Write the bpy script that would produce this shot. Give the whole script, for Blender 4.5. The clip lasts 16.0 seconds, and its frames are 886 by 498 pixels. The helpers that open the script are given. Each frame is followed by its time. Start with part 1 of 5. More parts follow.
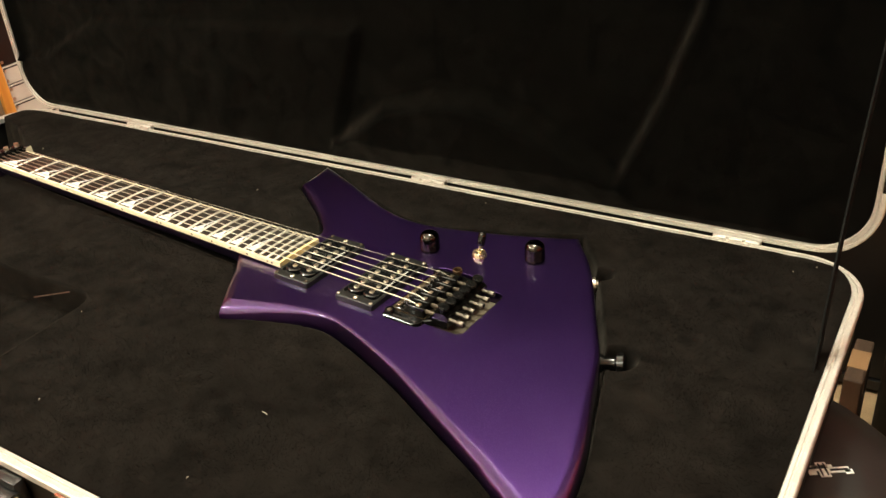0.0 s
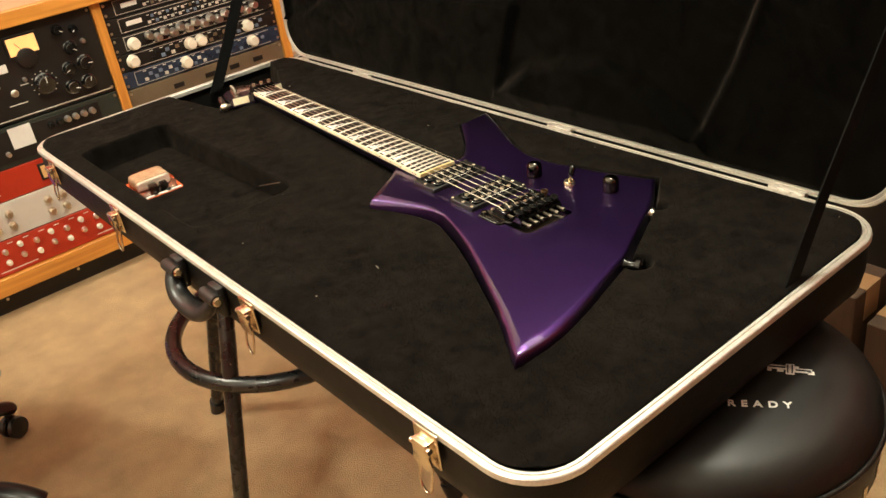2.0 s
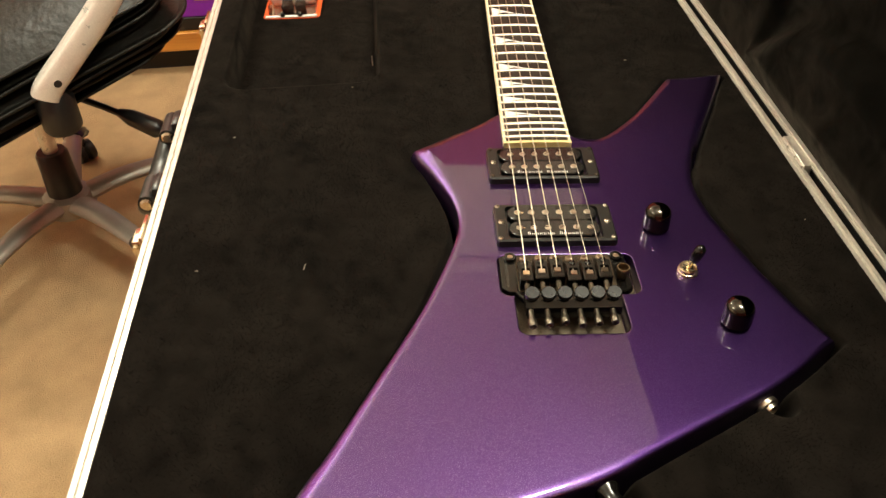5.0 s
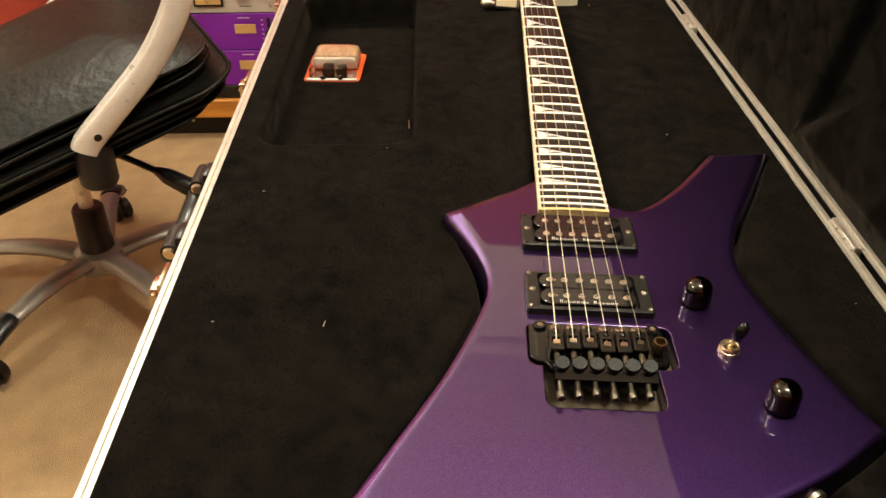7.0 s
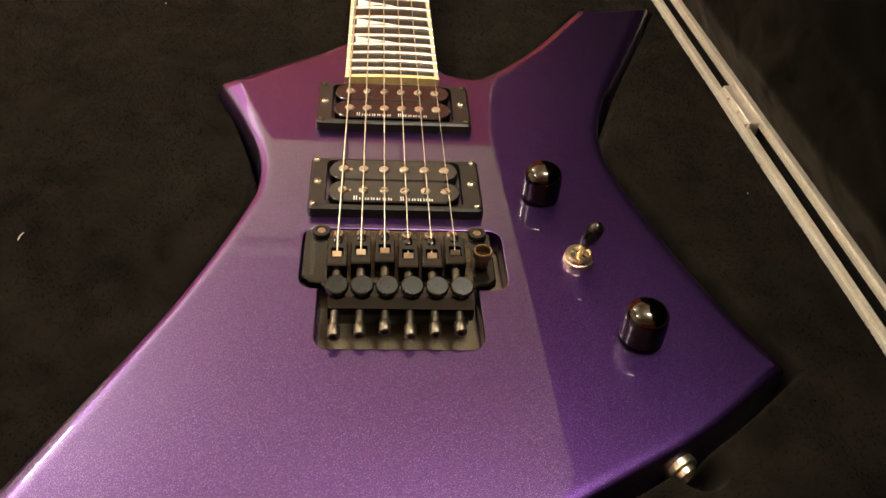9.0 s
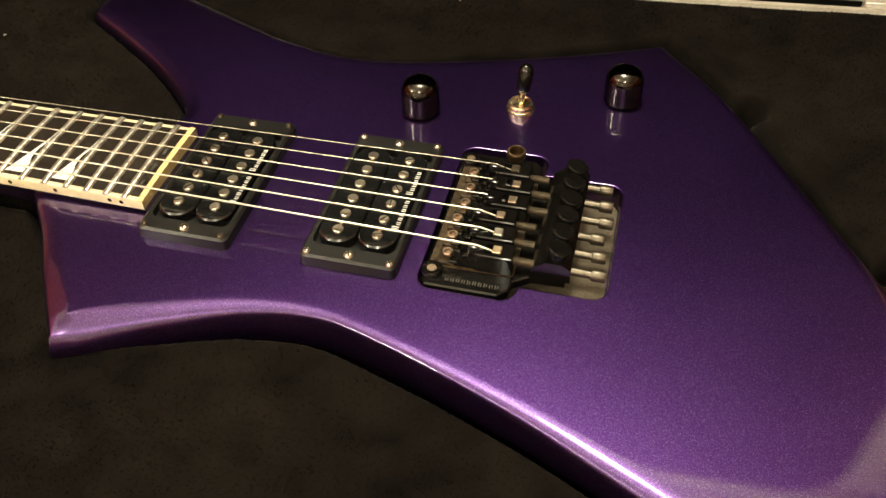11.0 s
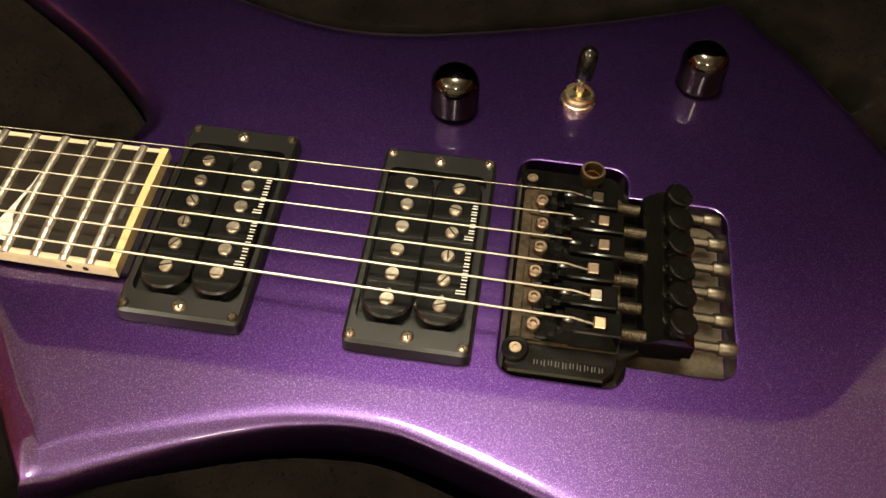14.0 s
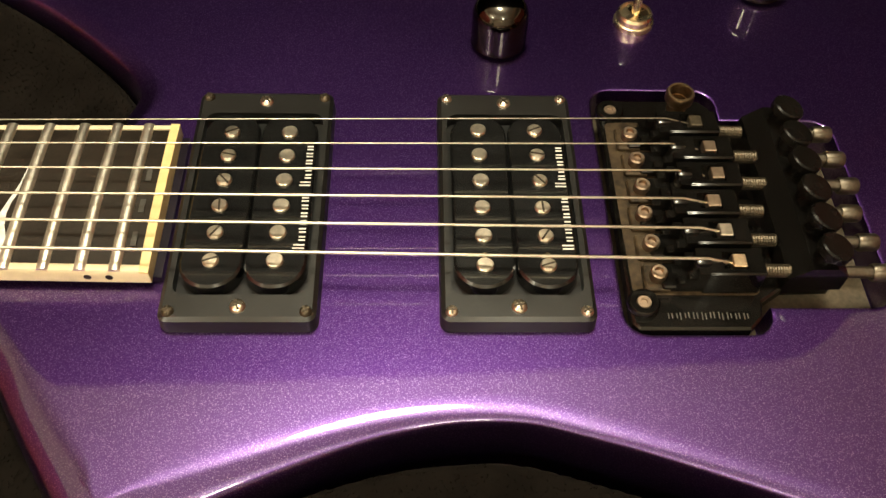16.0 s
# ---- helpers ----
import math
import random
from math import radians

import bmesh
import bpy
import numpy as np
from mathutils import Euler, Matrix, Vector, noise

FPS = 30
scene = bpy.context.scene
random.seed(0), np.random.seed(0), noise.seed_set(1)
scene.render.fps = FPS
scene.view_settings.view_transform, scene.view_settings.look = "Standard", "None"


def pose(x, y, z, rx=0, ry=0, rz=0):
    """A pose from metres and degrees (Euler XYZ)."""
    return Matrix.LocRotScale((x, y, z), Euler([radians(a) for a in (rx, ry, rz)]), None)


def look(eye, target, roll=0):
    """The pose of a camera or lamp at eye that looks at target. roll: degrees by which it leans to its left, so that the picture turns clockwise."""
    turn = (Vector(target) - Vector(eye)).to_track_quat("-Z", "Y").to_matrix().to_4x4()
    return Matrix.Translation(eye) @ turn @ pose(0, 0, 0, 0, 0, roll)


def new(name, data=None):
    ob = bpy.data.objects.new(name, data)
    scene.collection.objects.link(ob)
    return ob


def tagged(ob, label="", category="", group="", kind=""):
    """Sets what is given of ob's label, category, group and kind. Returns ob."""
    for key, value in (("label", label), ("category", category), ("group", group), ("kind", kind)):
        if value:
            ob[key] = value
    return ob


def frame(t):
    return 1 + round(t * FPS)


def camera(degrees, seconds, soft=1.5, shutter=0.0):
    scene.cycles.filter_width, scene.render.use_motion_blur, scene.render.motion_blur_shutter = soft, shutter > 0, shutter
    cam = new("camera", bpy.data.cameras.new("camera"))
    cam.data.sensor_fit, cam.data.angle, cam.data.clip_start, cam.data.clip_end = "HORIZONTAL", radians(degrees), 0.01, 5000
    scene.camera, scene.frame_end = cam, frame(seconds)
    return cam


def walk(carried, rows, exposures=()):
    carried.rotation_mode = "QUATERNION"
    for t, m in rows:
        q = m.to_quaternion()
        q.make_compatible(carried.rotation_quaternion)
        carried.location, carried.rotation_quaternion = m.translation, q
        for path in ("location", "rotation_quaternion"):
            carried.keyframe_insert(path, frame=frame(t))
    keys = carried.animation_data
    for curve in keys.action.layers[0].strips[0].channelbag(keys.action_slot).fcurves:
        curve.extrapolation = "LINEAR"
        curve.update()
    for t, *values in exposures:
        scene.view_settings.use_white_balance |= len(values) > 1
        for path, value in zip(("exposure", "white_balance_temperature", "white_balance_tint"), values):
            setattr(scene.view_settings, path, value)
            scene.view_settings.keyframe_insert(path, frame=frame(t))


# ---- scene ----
cam = camera(53.8, 16.0)
PATH = [
    (0, (0.3921, -0.5369, 1.1256), (-0.5833, 0.8950, 0.1265), -5.67),
    (0.5, (0.4450, -0.4867, 1.1137), (-0.6200, 0.8487, 0.0732), -3.56),
    (1, (0.4944, -0.5136, 1.1053), (-0.5972, 0.7906, 0.0528), -3.89),
    (1.5, (0.6075, -0.6058, 1.1447), (-0.6857, 0.5359, 0.1327), -7.97),
    (2, (0.6992, -0.6165, 1.1695), (-0.7171, 0.4064, 0.1959), -8.83),
    (2.5, (0.7702, -0.4815, 1.1857), (-0.7559, 0.3921, 0.2330), -3.96),
    (3, (0.7877, -0.3472, 1.1834), (-0.8695, 0.2540, 0.2387), -1.60),
    (3.5, (0.7158, -0.2686, 1.1571), (-0.9909, 0.1960, 0.2236), -0.86),
    (4, (0.5927, -0.2097, 1.1330), (-1.0564, 0.1400, 0.0567), 0.39),
    (4.2, (0.5540, -0.1840, 1.1309), (-1.0441, 0.1151, -0.0338), -0.04),
    (6.3, (0.4239, -0.0629, 1.0439), (-1.1267, -0.1310, -0.2173), -2.60),
    (6.5, (0.4382, -0.0811, 1.0558), (-1.1117, -0.1418, -0.2068), -2.55),
    (7, (0.4451, -0.1039, 1.0702), (-1.2132, -0.0824, -0.0477), -0.54),
    (7.5, (0.4413, -0.0981, 1.0645), (-1.2321, 0.0093, -0.0256), 1.19),
    (8, (0.4163, -0.0471, 1.0319), (-1.2559, 0.0488, -0.0611), 0.92),
    (8.5, (0.3581, -0.0074, 0.9991), (-1.2471, 0.0815, -0.1906), 1.28),
    (8.7, (0.3466, -0.0077, 0.9757), (-1.2115, 0.0768, -0.2754), 1.68),
    (10.8, (0.0600, -0.2464, 0.9518), (-0.4125, 1.0402, -0.5047), -4.74),
    (11, (0.0515, -0.2745, 0.9738), (-0.2817, 1.0583, -0.4797), -3.80),
    (11.5, (-0.0638, -0.3029, 0.9910), (-0.0589, 1.0973, -0.4370), -0.13),
    (12, (-0.1111, -0.3273, 1.0149), (-0.0065, 1.1110, -0.3709), 2.19),
    (12.5, (-0.1087, -0.3198, 1.0251), (0.0050, 1.1147, -0.3638), 2.46),
    (13, (-0.0473, -0.2656, 1.0227), (-0.0330, 1.1205, -0.4190), 1.39),
    (13.5, (-0.0128, -0.2048, 0.9839), (-0.1100, 0.9920, -0.6155), -0.81),
    (14, (-0.0272, -0.1734, 0.9553), (-0.1212, 0.9617, -0.6887), 0.64),
    (14.5, (-0.0728, -0.1633, 0.9076), (-0.0806, 1.0001, -0.7192), -2.17),
    (15, (-0.0941, -0.1648, 0.9014), (-0.0606, 0.9533, -0.7565), -1.44),
    (15.5, (-0.0689, -0.1535, 0.9066), (0.0037, 0.9613, -0.7523), 0.64),
    (16, (-0.0814, -0.1540, 0.9103), (0.0076, 0.9580, -0.7496), 1.11),
]
# the film camera closes down a little over the near views, and its white balance drifts
EXPOSURES = [
    (0, -0.1, 5950, 9),
    (1.5, -0.1, 5950, 9),
    (2.5, -0.34, 6300, 10),
    (3.5, -0.16, 6200, 10),
    (4.2, -0.26, 6200, 10),
    (6.5, -0.66, 6350, 13),
    (7.5, -0.58, 6350, 11),
    (8, -0.56, 6350, 12),
    (8.5, -0.52, 6450, 14),
    (11, -0.48, 6600, 10),
    (12.5, -0.42, 6550, 9),
    (13.5, -0.70, 6700, 10),
    (14.5, -0.96, 6800, 12),
    (16, -0.76, 6750, 10),
]
walk(cam, [(t, look(eye, target, roll)) for t, eye, target, roll in PATH], EXPOSURES)

# ---------------------------------------------------------------- world and light
world = bpy.data.worlds.new("world")
scene.world = world
world.use_nodes = True
world.node_tree.nodes["Background"].inputs[0].default_value = (0.9, 0.75, 0.55, 1)
world.node_tree.nodes["Background"].inputs[1].default_value = 0.02


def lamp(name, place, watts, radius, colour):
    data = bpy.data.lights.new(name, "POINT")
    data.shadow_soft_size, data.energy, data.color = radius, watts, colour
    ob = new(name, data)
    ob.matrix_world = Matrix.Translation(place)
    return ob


# three unseen lamps, placed and powered to suit the highlights and brightness
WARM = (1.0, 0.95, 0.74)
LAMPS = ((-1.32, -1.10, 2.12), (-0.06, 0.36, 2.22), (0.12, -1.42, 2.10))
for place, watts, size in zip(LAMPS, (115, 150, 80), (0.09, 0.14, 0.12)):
    lamp("unseen_room_light", place, watts, size, WARM)

# ---------------------------------------------------------------- materials


def material(name, colour, rough=0.5, metal=0.0, vary=0.25, scale=40.0, fine=400.0, bump=0.1, coat=0.0, spec=0.5, second=None, size=0.0004):
    """A surface with a coarse and a fine variation of its colour and roughness, and a fine relief."""
    m = bpy.data.materials.new(name)
    m.use_nodes = True
    nt = m.node_tree
    b = nt.nodes["Principled BSDF"]
    co = nt.nodes.new("ShaderNodeTexCoord")
    n1 = nt.nodes.new("ShaderNodeTexNoise")
    n1.inputs["Scale"].default_value, n1.inputs["Detail"].default_value = scale, 5
    n2 = nt.nodes.new("ShaderNodeTexNoise")
    n2.inputs["Scale"].default_value, n2.inputs["Detail"].default_value = fine, 3
    for n in (n1, n2):
        nt.links.new(co.outputs["Object"], n.inputs["Vector"])
    ramp = nt.nodes.new("ShaderNodeMix")
    ramp.data_type = "RGBA"
    dark = [c * (1 - vary) for c in colour]
    ramp.inputs[6].default_value = (*(second or dark), 1)
    ramp.inputs[7].default_value = (*[min(c * (1 + vary), 1) for c in colour], 1)
    add = nt.nodes.new("ShaderNodeMath")
    add.operation = "ADD"
    half = nt.nodes.new("ShaderNodeMath")
    half.operation = "MULTIPLY"
    half.inputs[1].default_value = 0.5
    nt.links.new(n1.outputs["Fac"], add.inputs[0])
    nt.links.new(n2.outputs["Fac"], add.inputs[1])
    nt.links.new(add.outputs[0], half.inputs[0])
    steep = nt.nodes.new("ShaderNodeMapRange")
    steep.inputs[1].default_value, steep.inputs[2].default_value = 0.33, 0.67
    nt.links.new(half.outputs[0], steep.inputs[0])
    nt.links.new(steep.outputs[0], ramp.inputs[0])
    nt.links.new(ramp.outputs[2], b.inputs["Base Color"])
    rr = nt.nodes.new("ShaderNodeMapRange")
    rr.inputs[3].default_value, rr.inputs[4].default_value = max(rough - 0.08, 0.02), min(rough + 0.08, 1)
    nt.links.new(n1.outputs["Fac"], rr.inputs[0])
    nt.links.new(rr.outputs[0], b.inputs["Roughness"])
    b.inputs["Metallic"].default_value = metal
    b.inputs["Specular IOR Level"].default_value = spec
    b.inputs["Coat Weight"].default_value = coat
    b.inputs["Coat Roughness"].default_value = 0.03
    if bump:
        bp = nt.nodes.new("ShaderNodeBump")
        bp.inputs["Strength"].default_value, bp.inputs["Distance"].default_value = bump, size
        nt.links.new(n2.outputs["Fac"], bp.inputs["Height"])
        nt.links.new(bp.outputs[0], b.inputs["Normal"])
    return m


def plush(name, colour, dust, relief):
    """Short black pile: brushed patches, tufts of a few millimetres and a faint sheen."""
    m = material(name, colour, 1.0, 0, 0.50, 15.0, 60.0, relief, spec=0.02, size=0.003)
    b = m.node_tree.nodes["Principled BSDF"]
    nt = m.node_tree
    co = nt.nodes.new("ShaderNodeTexCoord")
    lay = nt.nodes.new("ShaderNodeTexNoise")  # the pile lies this way and that
    lay.inputs["Scale"].default_value, lay.inputs["Detail"].default_value, lay.inputs["Distortion"].default_value = 26.0, 7, 1.2
    lie = nt.nodes.new("ShaderNodeMapRange")
    lie.inputs[1].default_value, lie.inputs[2].default_value = 0.32, 0.68
    lie.inputs[3].default_value, lie.inputs[4].default_value = dust * 0.35, dust * 1.65
    nt.links.new(co.outputs["Object"], lay.inputs["Vector"])
    nt.links.new(lay.outputs["Fac"], lie.inputs[0])
    nt.links.new(lie.outputs[0], b.inputs["Sheen Weight"])
    b.inputs["Sheen Roughness"].default_value = 0.45
    b.inputs["Sheen Tint"].default_value = (0.78, 0.68, 0.57, 1)
    return m


def wood(name, light, dark, rough=0.4, axis=2, grain=30.0):
    m = material(name, light, rough, 0, 0.1, 3, 200, 0.1)
    nt, b = m.node_tree, m.node_tree.nodes["Principled BSDF"]
    co = nt.nodes.new("ShaderNodeTexCoord")
    mp = nt.nodes.new("ShaderNodeMapping")
    mp.inputs["Scale"].default_value = [1.5 if n == axis else grain for n in range(3)]
    nz = nt.nodes.new("ShaderNodeTexNoise")
    nz.inputs["Scale"].default_value, nz.inputs["Detail"].default_value = 2.5, 6
    nt.links.new(co.outputs["Object"], mp.inputs[0])
    nt.links.new(mp.outputs[0], nz.inputs["Vector"])
    mix = nt.nodes.new("ShaderNodeMix")
    mix.data_type = "RGBA"
    mix.inputs[6].default_value, mix.inputs[7].default_value = (*dark, 1), (*light, 1)
    st = nt.nodes.new("ShaderNodeMapRange")
    st.inputs[1].default_value, st.inputs[2].default_value = 0.3, 0.65
    nt.links.new(nz.outputs["Fac"], st.inputs[0])
    nt.links.new(st.outputs[0], mix.inputs[0])
    nt.links.new(mix.outputs[2], b.inputs["Base Color"])
    return m


def lacquer(name, colour, flake):
    """Metallic flake under a thick clear coat."""
    m = material(name, colour, 0.335, 1.0, 0.12, 6, 300, 0, coat=1.0)
    nt, b = m.node_tree, m.node_tree.nodes["Principled BSDF"]
    b.inputs["Coat IOR"].default_value = 1.62
    co = nt.nodes.new("ShaderNodeTexCoord")
    vo = nt.nodes.new("ShaderNodeTexVoronoi")
    vo.inputs["Scale"].default_value = 6000
    nt.links.new(co.outputs["Object"], vo.inputs["Vector"])
    mix = nt.nodes.new("ShaderNodeMix")
    mix.data_type = "RGBA"
    mix.inputs[6].default_value, mix.inputs[7].default_value = (*colour, 1), (*flake, 1)
    sep = nt.nodes.new("ShaderNodeSeparateColor")
    nt.links.new(vo.outputs["Color"], sep.inputs[0])
    st = nt.nodes.new("ShaderNodeMapRange")
    st.inputs[1].default_value, st.inputs[2].default_value = 0.80, 1.05
    nt.links.new(sep.outputs[0], st.inputs[0])
    nt.links.new(st.outputs[0], mix.inputs[0])
    nt.links.new(mix.outputs[2], b.inputs["Base Color"])
    bp = nt.nodes.new("ShaderNodeBump")
    bp.inputs["Strength"].default_value, bp.inputs["Distance"].default_value = 0.07, 0.0002
    nt.links.new(sep.outputs[1], bp.inputs["Height"])
    nt.links.new(bp.outputs[0], b.inputs["Normal"])
    return m


def glow(name, colour, strength):
    m = bpy.data.materials.new(name)
    m.use_nodes = True
    b = m.node_tree.nodes["Principled BSDF"]
    b.inputs["Base Color"].default_value = (*colour, 1)
    b.inputs["Emission Color"].default_value = (*colour, 1)
    b.inputs["Emission Strength"].default_value = strength
    return m


def clear(name, colour=(1, 1, 1), rough=0.05):
    m = bpy.data.materials.new(name)
    m.use_nodes = True
    b = m.node_tree.nodes["Principled BSDF"]
    b.inputs["Base Color"].default_value = (*colour, 1)
    b.inputs["Roughness"].default_value = rough
    b.inputs["Transmission Weight"].default_value = 1.0
    b.inputs["IOR"].default_value = 1.12
    return m


PURPLE = lacquer("purple_lacquer", (0.061, 0.0205, 0.134), (0.25, 0.165, 0.41))
NECKPAINT = material("dark_neck_lacquer", (0.006, 0.003, 0.010), 0.35, 0.0, 0.2, 60, 700, 0.0, spec=0.35)
FROST = material("frosted_plastic", (0.62, 0.44, 0.30), 0.22, 0.0, 0.25, 70, 300, 0.3, coat=0.8)
EBONY = material("fretboard_wood", (0.015, 0.0100, 0.0060), 0.46, 0, 0.4, 60, 700, 0.15, spec=0.28)
BINDING = material("aged_binding", (0.80, 0.62, 0.29), 0.35, 0, 0.12, 30, 300, 0.02, coat=0.4)
BINDING_PALE = material("ivory_binding", (0.78, 0.67, 0.46), 0.35, 0, 0.1, 30, 300, 0.02, coat=0.4)
PEARL = material("pearl_inlay", (0.88, 0.87, 0.82), 0.28, 0.0, 0.35, 120, 500, 0.05, coat=0.6)
FRET = material("fret_metal", (0.84, 0.78, 0.67), 0.40, 1.0, 0.12, 80, 600, 0.03)
STRING = material("string_steel", (0.72, 0.66, 0.55), 0.32, 1.0, 0.08, 80, 900, 0.05)
NICKEL = material("aged_nickel", (0.66, 0.58, 0.46), 0.33, 1.0, 0.2, 150, 900, 0.06)
BOLT = material("steel_bolt", (0.30, 0.26, 0.21), 0.36, 1.0, 0.2, 150, 900, 0.06)
BLACKMETAL = material("black_plated_metal", (0.0042, 0.0037, 0.0032), 0.17, 0.0, 0.4, 90, 900, 0.0, coat=0.15, spec=0.42)
TARNISH = material("worn_black_plating", (0.075, 0.058, 0.038), 0.4, 0.7, 0.5, 160, 900, 0.2)
PLASTIC = material("black_plastic", (0.010, 0.010, 0.010), 0.32, 0, 0.3, 60, 800, 0.05)
RINGMAT = material("matt_black_plastic", (0.0085, 0.0080, 0.0070), 0.34, 0, 0.2, 60, 900, 0.05, spec=0.5)
DUSTY = material("dusty_tarnished_plate", (0.050, 0.034, 0.019), 0.42, 0.2, 0.9, 130, 480, 0.1, spec=0.25)
BROWNSTEEL = material("browned_steel", (0.24, 0.165, 0.095), 0.36, 1.0, 0.35, 200, 900, 0.05)
WORNSTEEL = material("worn_steel", (0.16, 0.138, 0.108), 0.42, 1.0, 0.25, 200, 900, 0.08)
BLOCKDULL = material("dull_steel_block", (0.34, 0.25, 0.18), 0.4, 1.0, 0.2, 200, 900, 0.08)
BLOCKBRASS = material("worn_brass_block", (0.70, 0.52, 0.34), 0.35, 1.0, 0.2, 200, 900, 0.08)
BLACKCHROME = material("gloss_black_knob", (0.060, 0.055, 0.048), 0.09, 1.0, 0.15, 60, 900, 0.0)
TUNERBLACK = material("worn_black_tuner", (0.0038, 0.0034, 0.0029), 0.26, 0.0, 0.4, 150, 900, 0.0, spec=0.20)
ROUTE = material("dusty_cavity", (0.085, 0.065, 0.040), 0.8, 0, 0.4, 120, 700, 0.2)
WHITEINK = material("white_print", (0.75, 0.73, 0.68), 0.6, 0, 0.08, 200, 900, 0.0)
GREYINK = material("engraved_grey", (0.050, 0.046, 0.038), 0.5, 0.0, 0.2, 200, 900, 0.0)
GOLDNUT = material("brass_nut", (0.78, 0.66, 0.44), 0.28, 1.0, 0.15, 200, 900, 0.04)
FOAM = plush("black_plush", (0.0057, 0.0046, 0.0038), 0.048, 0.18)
NAP = plush("black_plush_tips", (0.0058, 0.0047, 0.0039), 0.0, 0.0)
# the lid's copy of the plush, with its shade put into a darker base
LIDFOAM = plush("shaded_lid_plush", (0.0015, 0.0014, 0.0011), 0.08, 0.12)
SHELL = material("black_vinyl_shell", (0.0050, 0.0046, 0.0040), 0.5, 0, 0.35, 40, 500, 0.3, spec=0.2, size=0.001)
ALU = material("case_aluminium", (0.68, 0.65, 0.59), 0.38, 0.62, 0.14, 60, 500, 0.1)
LATCHMETAL = material("nickel_latch", (0.78, 0.68, 0.52), 0.22, 1.0, 0.12, 60, 500, 0.04)
WEBBING = material("black_webbing", (0.005, 0.005, 0.0045), 0.9, 0, 0.3, 80, 900, 0.4, spec=0.1, size=0.001)
CARPET = material("tan_carpet", (0.50, 0.345, 0.19), 1.0, 0, 0.22, 14, 420, 0.9, spec=0.1, size=0.006)
REDPAINT = material("dark_red_wall_paint", (0.32, 0.041, 0.024), 0.6, 0, 0.08, 3, 120, 0.08)
CREAM = material("cream_wall_paint", (0.78, 0.72, 0.62), 0.7, 0, 0.05, 3, 120, 0.08)
CEILING = material("white_ceiling_paint", (0.82, 0.78, 0.70), 0.8, 0, 0.04, 3, 120, 0.06)
OAK = wood("orange_oak", (0.62, 0.27, 0.045), (0.45, 0.17, 0.025), 0.38, 2)
OAKLONG = wood("orange_oak_beam", (0.62, 0.27, 0.045), (0.45, 0.17, 0.025), 0.38, 1)
BEECH = wood("pale_desk_top", (0.62, 0.40, 0.24), (0.50, 0.30, 0.17), 0.4, 1)
DARKBASE = material("black_plinth", (0.010, 0.008, 0.007), 0.5, 0, 0.3, 30, 300, 0.1)
BLUEPANEL = material("blue_grey_panel", (0.15, 0.20, 0.285), 0.45, 0.1, 0.14, 20, 400, 0.04)
WHITEPANEL = material("pale_grey_panel", (0.58, 0.54, 0.48), 0.45, 0.1, 0.06, 20, 400, 0.04)
PURPLEPANEL = material("violet_panel", (0.21, 0.018, 0.40), 0.45, 0.1, 0.1, 20, 400, 0.04)
BLACKPANEL = material("black_panel", (0.008, 0.007, 0.006), 0.42, 0.0, 0.35, 20, 400, 0.06)
GREENPANEL = material("dark_green_panel", (0.022, 0.028, 0.022), 0.45, 0.1, 0.2, 20, 400, 0.06)
REDPANEL = material("red_panel", (0.42, 0.030, 0.010), 0.35, 0.1, 0.12, 20, 400, 0.04)
BLUEDARK = material("navy_panel", (0.020, 0.032, 0.062), 0.4, 0.2, 0.3, 40, 400, 0.05)
GREYPANEL = material("brushed_grey_panel", (0.22, 0.18, 0.12), 0.4, 0.6, 0.12, 20, 400, 0.05)
KNOBBLACK = material("black_knob", (0.005, 0.005, 0.005), 0.2, 0, 0.2, 60, 600, 0.04, coat=0.9)
KNOBWHITE = material("ivory_knob", (0.70, 0.64, 0.52), 0.4, 0, 0.08, 60, 600, 0.04)
CHROME = material("chrome", (0.80, 0.78, 0.75), 0.30, 1.0, 0.08, 60, 600, 0.02)
PAPER = material("paper_label", (0.74, 0.72, 0.68), 0.8, 0, 0.05, 60, 600, 0.05)
METER = glow("lit_meter_face", (1.0, 0.62, 0.22), 0.45)
METERDIM = material("meter_face", (0.60, 0.38, 0.14), 0.5, 0, 0.1, 30, 300, 0.02)
LEATHER = material("black_leather", (0.0072, 0.0066, 0.0052), 0.42, 0, 0.3, 22, 60, 0.35, spec=0.28, size=0.005)
BOBBIN = material("gloss_black_bobbin", (0.006, 0.006, 0.006), 0.22, 0, 0.2, 60, 800, 0.02, coat=0.5)
SATIN = material("satin_aluminium", (0.86, 0.82, 0.75), 0.30, 0.40, 0.1, 30, 400, 0.05)
GREYLEG = material("grey_painted_leg", (0.32, 0.29, 0.25), 0.38, 0.5, 0.1, 30, 400, 0.05)
BLACKPAINT = material("gloss_black_tube", (0.008, 0.008, 0.008), 0.28, 0, 0.3, 40, 500, 0.05, coat=0.3)
VINYL = material("black_stool_vinyl", (0.0055, 0.0050, 0.0042), 0.44, 0, 0.25, 30, 500, 0.15, spec=0.34)
ORANGE = material("orange_card", (0.75, 0.10, 0.012), 0.5, 0, 0.3, 60, 500, 0.05)
CLEAR = clear("clear_plastic", (1.0, 0.93, 0.85), 0.08)
# brown cardboard, its colour lowered to stand for the shade behind the lid
CARDBOARD = wood("shade_darkened_cardboard", (0.060, 0.032, 0.016), (0.048, 0.025, 0.0125), 0.8, 2)
DUSTMAT = material("pale_lint", (0.55, 0.50, 0.42), 0.9, 0, 0.1, 100, 900, 0.0)

# ---------------------------------------------------------------- mesh helpers


